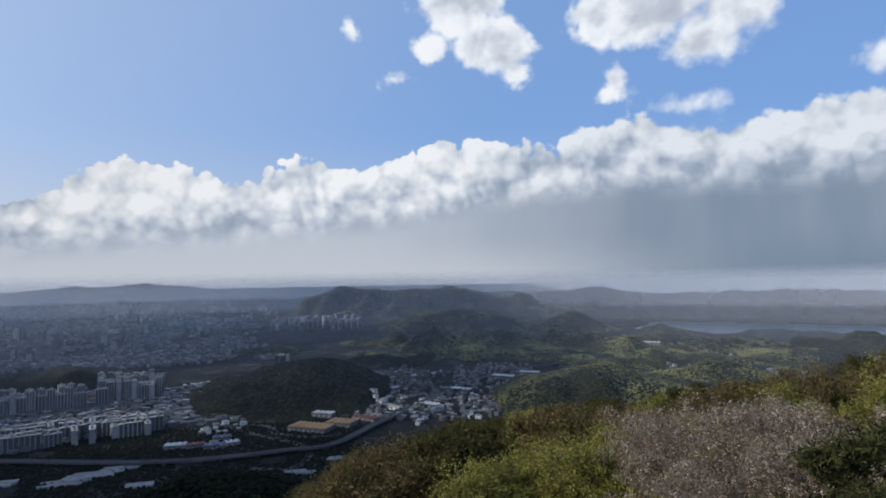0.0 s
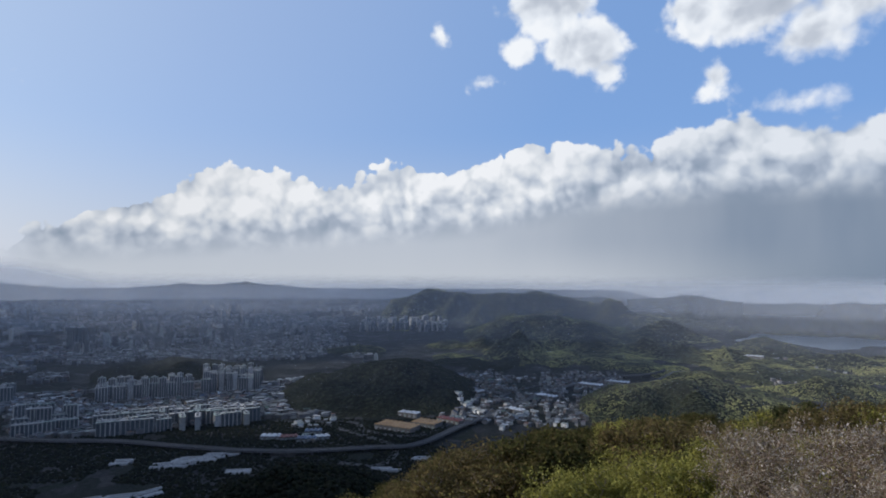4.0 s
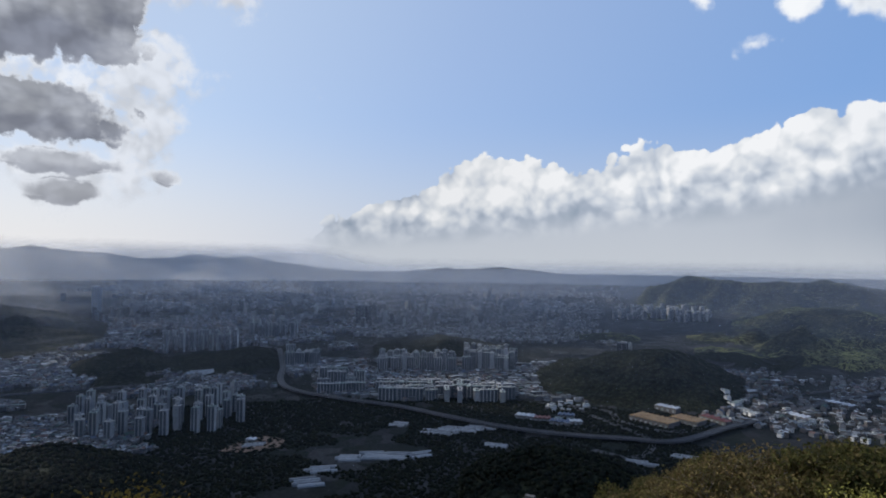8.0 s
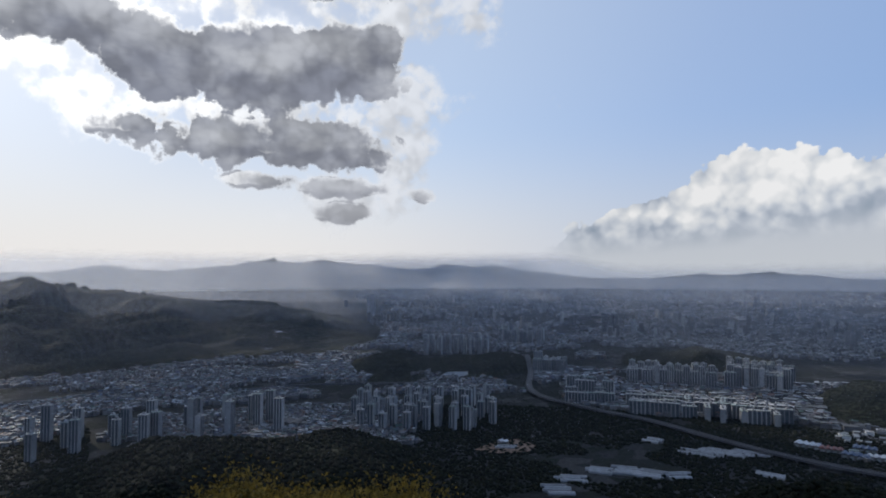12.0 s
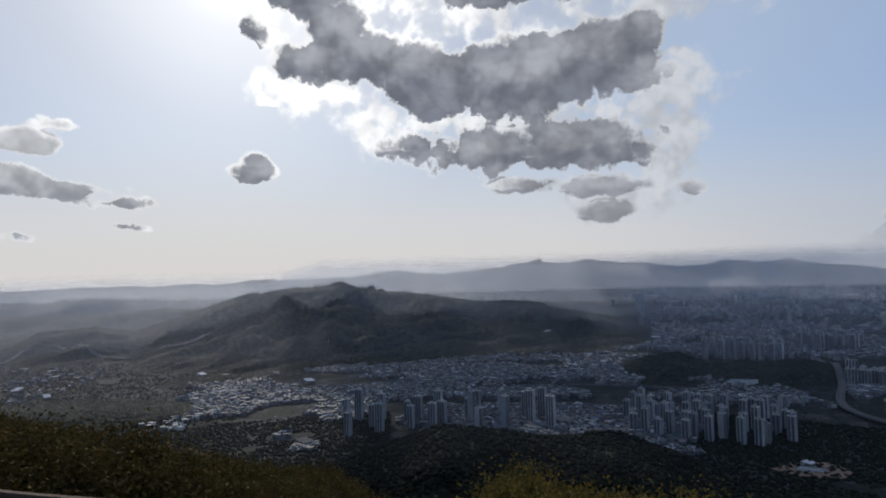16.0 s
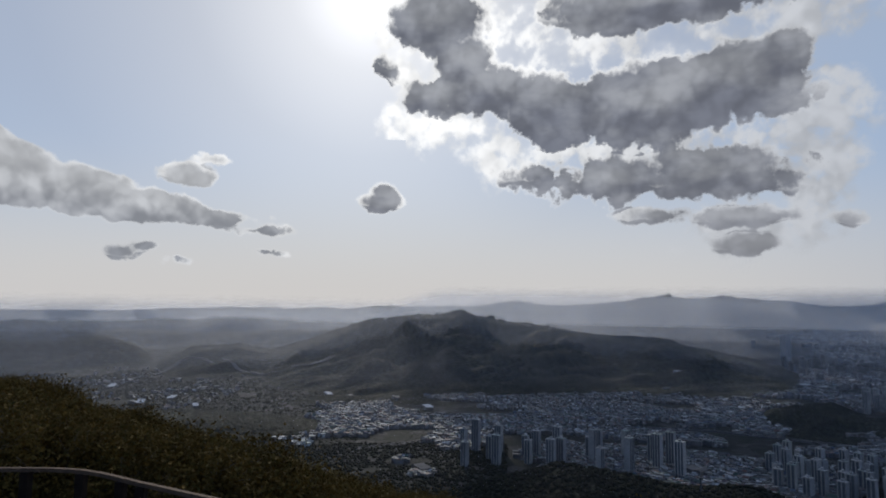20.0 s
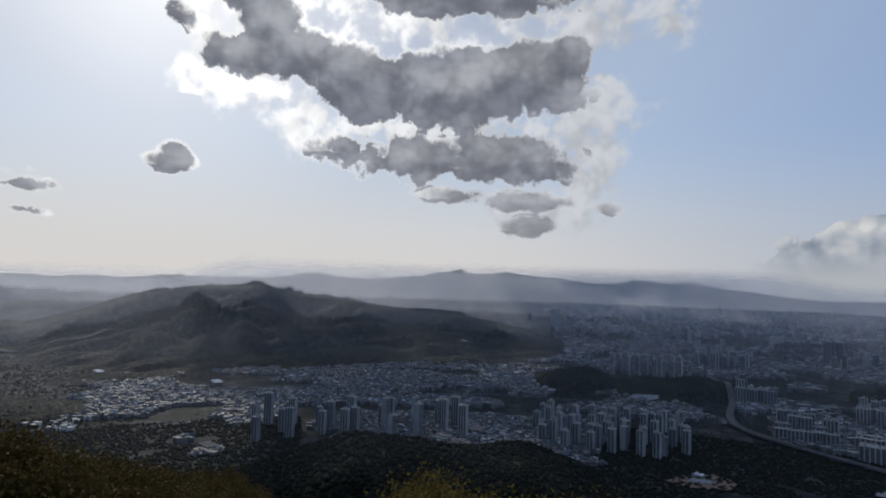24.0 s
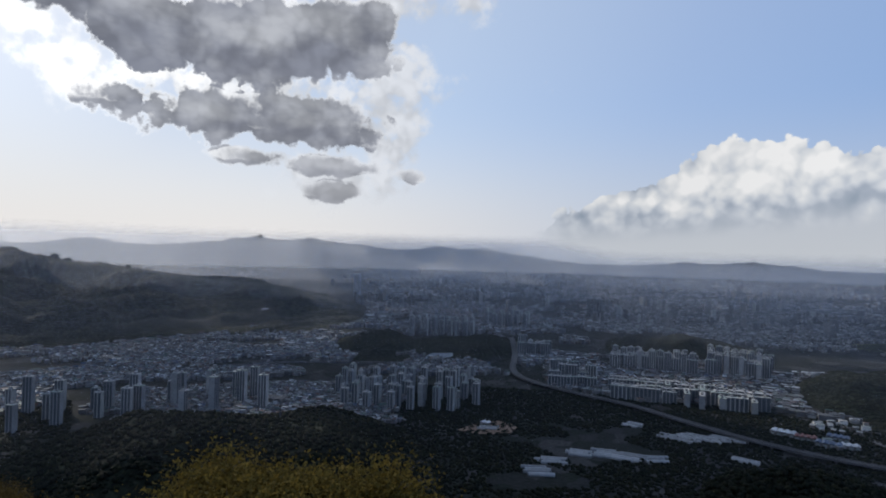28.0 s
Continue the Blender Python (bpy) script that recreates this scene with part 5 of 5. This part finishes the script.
def limbs(seed, height_m, spread, levels, forks, bare=0.25):
    """Segments (start, end, radius, radius) and the tips of a branching tree."""
    rnd = random.Random(seed)
    segs, tips = [], []

    def grow(p, way, length, rad, level):
        q = p + way * length
        mid = p.lerp(q, 0.5) + Vector((rnd.uniform(-1, 1), rnd.uniform(-1, 1), rnd.uniform(-0.5, 0.5))) * length * 0.08
        segs.append((p, mid, rad, rad * 0.82)), segs.append((mid, q, rad * 0.82, rad * 0.6))
        if level >= levels - 2:
            tips.append(mid.lerp(q, rnd.random()))
        if level == levels:
            tips.append(q)
            return
        for k in range(forks):
            turn = Vector((rnd.uniform(-1, 1), rnd.uniform(-1, 1), rnd.uniform(-0.35, 0.75)))
            out = (way * (1 - spread) + turn * spread).normalized()
            grow(p.lerp(q, rnd.uniform(0.55, 1.0)) if k else q, out, length * rnd.uniform(0.62, 0.85), rad * 0.58, level + 1)

    stems = 1 if bare > 0.2 else 4
    for i in range(stems):
        lean = Vector((rnd.uniform(-1, 1), rnd.uniform(-1, 1), 0)) * (0.12 if stems == 1 else 0.6)
        grow(Vector((0, 0, -0.4)), (Vector((0, 0, 1)) + lean).normalized(), height_m * (0.34 if stems == 1 else 0.3), height_m * 0.022, 0)
    return segs, tips


def stick_mesh(bm, segs, sides=5):
    for p, q, ra, rb in segs:
        way = (q - p).normalized()
        u = way.orthogonal().normalized()
        v = way.cross(u)
        rings = [[bm.verts.new(c + (u * math.cos(6.2832 * i / sides) + v * math.sin(6.2832 * i / sides)) * max(rad, 0.004)) for i in range(sides)] for c, rad in ((p, ra), (q, rb))]
        for i in range(sides):
            bm.faces.new((rings[0][i], rings[0][(i + 1) % sides], rings[1][(i + 1) % sides], rings[1][i]))


def leaf_mesh(name, tips, per_tip, reach, size, seed, flat=0.0, droop=0.0, wide=0.55):
    """Many small folded leaves round the tips."""
    r = np.random.default_rng(seed)
    T = np.repeat(np.array([t[:] for t in tips]), per_tip, 0)
    n = len(T)
    c = T + r.normal(0, 1, (n, 3)) * np.array([reach, reach, reach * (1 - flat)])
    c[:, 2] -= droop * r.random(n)
    u = r.normal(0, 1, (n, 3))
    u /= np.linalg.norm(u, axis=1)[:, None]
    w = np.cross(u, r.normal(0, 1, (n, 3)))
    w /= np.linalg.norm(w, axis=1)[:, None] + 1e-9
    s = size * r.uniform(0.6, 1.4, (n, 1))
    a, b, d, e = c - u * s, c + w * s * wide - u * s * 0.1, c + u * s, c - w * s * wide - u * s * 0.1 + np.cross(u, w) * s * 0.3
    verts = np.stack([a, b, d, e], 1).reshape(-1, 3)
    me = bpy.data.meshes.new(name)
    me.from_pydata(verts.tolist(), [], np.arange(4 * n).reshape(-1, 4).tolist())
    return me


def plant(name, kind, seed, tall, leaves, mat, bark, per_tip=6, size=0.05, spread=0.5, levels=5, forks=3, reach=0.12, shrub=False, flat=0.0, droop=0.0):
    thing = new(name)
    segs, tips = limbs(seed, tall, spread, levels, forks, 0.1 if shrub else 0.3)
    bm = bmesh.new()
    stick_mesh(bm, segs, 4)
    part("trunk" if not shrub else "stem", bm, bark, thing)
    me = leaf_mesh(leaves, tips, per_tip, reach, size, seed, flat, droop)
    me.materials.append(mat)
    crown = new(leaves, me)
    crown.parent = thing
    thing["tall"] = float(max(t.z for t in tips))
    return thing


def pine(seed, tall):
    """A pine: bare trunk, level boughs, needle tufts in plates."""
    thing = new("pine_tree")
    rnd = random.Random(seed)
    segs, tips = [], []
    for i in range(10):
        z0, z1 = tall * (i / 10), tall * ((i + 1) / 10)
        segs.append((Vector((0.04 * tall * math.sin(i * 0.7), 0, z0 - 0.4)), Vector((0.04 * tall * math.sin((i + 1) * 0.7), 0, z1 - 0.4)), 0.028 * tall * (1 - i / 11), 0.028 * tall * (1 - (i + 1) / 11)))
    for k in range(26):
        f = rnd.uniform(0.3, 1.0)
        a, ln = rnd.uniform(0, 6.28), tall * (0.36 * (1.12 - f) + 0.07) * rnd.uniform(0.7, 1.2)
        p = Vector((0.04 * tall * math.sin(f * 7), 0, f * tall - 0.5))
        q = p + Vector((math.cos(a) * ln, math.sin(a) * ln, ln * rnd.uniform(-0.05, 0.35)))
        segs.append((p, q, 0.010 * tall * (1.2 - f), 0.003 * tall))
        for j in range(12):
            t = rnd.uniform(0.3, 1.0)
            tips.append(p.lerp(q, t) + Vector((rnd.uniform(-1, 1), rnd.uniform(-1, 1), rnd.uniform(-0.1, 0.4))) * ln * 0.26)
    bm = bmesh.new()
    stick_mesh(bm, segs, 5)
    part("trunk", bm, m_bark, thing)
    me = leaf_mesh("foliage", tips, 46, 0.045 * tall, 0.024 * tall, seed, 0.4, 0.0, 0.16)
    me.materials.append(m_needle)
    new("foliage", me).parent = thing
    thing["tall"] = float(tall)
    return thing


LIBRARY = {
    "lime": ([plant("budding_tree", 0, s, 4.0, "foliage", m_lime, m_bark_pale, 13, 0.045, 0.55, 5, 3, 0.13, True) for s in (1, 2)], "young broadleaf tree in fresh yellow-green leaf", "tree"),
    "olive": ([plant("broadleaf_tree", 0, s, 4.0, "foliage", m_olive, m_bark, 14, 0.055, 0.55, 5, 3, 0.15, True) for s in (4, 5)], "broadleaf tree in dull olive spring leaf", "tree"),
    "rust": ([plant("budding_tree", 0, s, 4.0, "foliage", m_rust, m_bark_pale, 10, 0.045, 0.5, 5, 3, 0.13, True) for s in (7, 8)], "half-bare tree with brownish opening buds", "tree"),
    "shaded_brown": ([plant("oak_tree", 0, s, 4.0, "foliage", m_shaded_brown, m_bark, 24, 0.034, 0.55, 5, 3, 0.15, True) for s in (21, 22, 23)], "low tree with dull brown-olive opening buds, darkened as in shade", "tree"),
    "blossom": ([plant("blossom_tree", 0, s, 4.0, "blossom", m_petal, m_bark_twig, 9, 0.022, 0.6, 6, 3, 0.07) for s in (10, 11)], "flowering tree with pale pink petals on brown twigs", "tree"),
    "pine": ([pine(s, 4.0) for s in (13, 14)], "dark green pine with level boughs", "tree"),
    "gold": ([plant("golden_shrub", 0, s, 2.6, "foliage", m_gold, m_bark, 42, 0.024, 0.55, 4, 4, 0.16, True) for s in (16, 17)], "shrub in yellow-green spring leaf", "shrub"),
}
USED, PUT = set(), {}


def set_plant(kind, az, r, tall, group):
    models, label, category = LIBRARY[kind]
    k = PUT[kind] = (PUT.get(kind, -1) + 1) % len(models)
    src = models[k]
    p = polar(az, r)
    s = tall / src["tall"]
    m = Matrix.Translation((p.x, p.y, height(p.x, p.y))) @ Matrix.Rotation(rng.uniform(0, 6.28), 4, "Z") @ Matrix.Diagonal((s * rng.uniform(0.9, 1.15), s * rng.uniform(0.9, 1.15), s, 1))
    if (kind, k) in USED:
        ob = copy_thing(src, Matrix.Identity(4))
    else:
        ob = src
        USED.add((kind, k))
    ob.matrix_basis = m
    tagged(ob, label, category, group)


# tops of the woods as seen from the viewpoint: bearing, height in degrees
SKYLINE_AZ = [-60, -45, -36, -34, -29, -25, -21, -15.4, -11, -6, 0.5, 8, 13, 20]
SKYLINE_EL = [-3.0, -4.4, -6.0, -7.0, -8.5, -9.1, -10.3, -10.8, -11.9, -12.8, -13.8, -15.8, -18.6, -22]
WEST_AZ = [90, 94.3, 101.6, 106.7, 111.6, 117.2, 120.6, 124.6, 126.2, 128.4, 140]
WEST_EL = [-18.4, -16.8, -15.4, -14.0, -11.9, -9.9, -8.6, -7.4, -6.4, -5.7, -4.4]


def tree_top(az, r, lines, drop):
    """Height over the ground that a tree may reach there."""
    p = polar(az, r)
    el = np.interp(az, *lines) - drop
    return PLAIN_TO_EYE + r * math.tan(radians(el)) - height(p.x, p.y)


def grove(lines, a0, a1, n, r0, r1, mix, group):
    kinds = [k for k, c in mix for _ in range(c)]
    for i in range(n):
        az, r = rng.uniform(a0, a1), r0 * (r1 / r0) ** rng.random()
        tall = tree_top(az, r, lines, max(0, rng.normal(1.1, 1.2)))
        if tall > 1.0:
            set_plant(kinds[int(rng.integers(len(kinds)))], az, r, min(tall, 9.0), group)


EAST, WESTERN = (SKYLINE_AZ, SKYLINE_EL), (WEST_AZ, WEST_EL)
grove(EAST, -44, 14, 130, 30, 110, [("olive", 4), ("lime", 2), ("rust", 2), ("pine", 5)], "trees on the east slope")
grove(EAST, -40, -3, 34, 15, 32, [("lime", 5), ("olive", 2), ("rust", 4), ("pine", 1)], "trees on the east slope")
grove(EAST, -3, 14, 26, 14, 34, [("olive", 4), ("rust", 3), ("pine", 3)], "trees on the east slope")
grove(WESTERN, 92, 134, 170, 9, 110, [("shaded_brown", 9), ("pine", 1)], "trees on the west slope")
for az, r, el in [(-22, 10, -10.6), (-27, 9.5, -10.2), (-32.5, 9, -9.6), (-38, 9, -9), (-25, 8, -13), (-31, 7.5, -12.5), (-19.5, 9.5, -13.5)]:
    p = polar(az, r)
    set_plant("blossom", az, r, PLAIN_TO_EYE + r * math.tan(radians(el)) - height(p.x, p.y), "flowering trees")
for az, r, el in [(-31.8, 7.0, -11.0), (-35.8, 6.4, -9.9), (-40, 8, -8.0), (-20.8, 30, -9.4), (-22.5, 36, -9.0), (-19.5, 32, -10.2)]:
    p = polar(az, r)
    set_plant("pine", az, r, PLAIN_TO_EYE + r * math.tan(radians(el)) - height(p.x, p.y), "pines beside the flowering trees")
for az, r, el in [(-16, 11, -14.5), (-12, 11, -15.5), (-7, 11, -16.2), (-3, 11, -17), (-9, 14, -14.6), (-20, 13, -12.2), (-14, 15, -13), (-4, 15, -15.5)]:
    p = polar(az, r)
    set_plant("lime", az, r, PLAIN_TO_EYE + r * math.tan(radians(el)) - height(p.x, p.y), "young trees on the east slope")
for az, r, el in [(57.5, 13, -23.4), (61, 13, -22.4), (64.0, 12.6, -21.5), (66.8, 12, -21.0), (69.4, 11.5, -20.4), (72.0, 11.5, -20.5), (74.8, 12, -21.2), (77.5, 12.5, -22.4)]:
    p = polar(az, r)
    set_plant("gold", az, r, PLAIN_TO_EYE + r * math.tan(radians(el)) - height(p.x, p.y), "shrubs below the viewpoint")

# ---- handrail of the lookout ----
m_rail = worn("brown_rail_paint", [(0.10, 0.068, 0.05)], 6.0, 0.8, 0, 0.08, per="object")
m_post = worn("dark_post_paint", [(0.022, 0.016, 0.013)], 6.0, 0.85, 0, 0.05, per="object")
m_wire = worn("rail_wire", [(0.22, 0.19, 0.16)], 6.0, 0.4, 0.5, per="object")
EYE_DROP = 0.72
held = Vector((*eye_at(92)[:2], 0))
rail_line = [held + polar(a, EYE_DROP / math.tan(radians(-e)), PLAIN_TO_EYE - EYE_DROP) for a, e in ((150, -9.5), (140, -10.6), (132, -11.9), (128, -12.33), (122.6, -13.15), (118.2, -14.6), (112.4, -16.4), (105, -18.2), (98, -19.3), (90, -20.2))]
railing = tagged(new("lookout_railing"), "brown lookout handrail on dark posts with wires", "railing")
fine_line = spline(rail_line, 0.12)
bm = bmesh.new()
ribbon(bm, fine_line, -0.010, 0.010, -0.016, 0.0)
bmesh.ops.bevel(bm, geom=[e for e in bm.edges if e.is_manifold and e.calc_face_angle(0) > 1.0], offset=0.003, segments=2, affect="EDGES")
part("handrail", bm, m_rail, railing)
for drop in (0.30, 0.55, 0.80):
    bm = bmesh.new()
    ribbon(bm, fine_line, -0.006, 0.006, -drop - 0.012, -drop)
    part("wire", bm, m_wire, railing)
for az in (146, 140, 134.5, 129.5, 125.4, 122.9, 120.4, 118.2, 115.4, 112, 107.5, 102, 96, 91):
    p = min(fine_line, key=lambda q: abs(math.degrees(math.atan2(held.x - q.x, q.y - held.y)) - az))
    bm = bmesh.new()
    foot = min(height(p.x, p.y), p.z - 1.1) - 0.2
    box(bm, p.x - 0.018, p.x + 0.018, p.y - 0.018, p.y + 0.018, foot, p.z - 0.017)
    part("post", bm, m_post, railing)

# double-headed floodlight below the lookout
p = polar(22.9, 34)
lamp = tagged(new("floodlight_pole"), "grey pole with two floodlight heads below the lookout", "light pole")
z0 = height(p.x, p.y)
top_z = PLAIN_TO_EYE - 34 * math.tan(radians(20.8)) - z0
lamp.matrix_basis = Matrix.Translation((p.x, p.y, z0))
bm = bmesh.new()
bmesh.ops.create_cone(bm, cap_ends=True, segments=10, radius1=0.09, radius2=0.06, depth=top_z + 0.5, matrix=Matrix.Translation((0, 0, top_z / 2 - 0.25)))
part("pole", bm, m_frame, lamp)
bm = bmesh.new()
box(bm, -0.55, 0.55, -0.04, 0.04, top_z - 0.06, top_z + 0.02)
part("cross_arm", bm, m_frame, lamp)
for s in (-1, 1):
    bm = bmesh.new()
    box(bm, s * 0.55 - 0.28, s * 0.55 + 0.28, -0.14, 0.14, top_z + 0.03, top_z + 0.2)
    part("lamp_head", bm, m_deck, lamp)
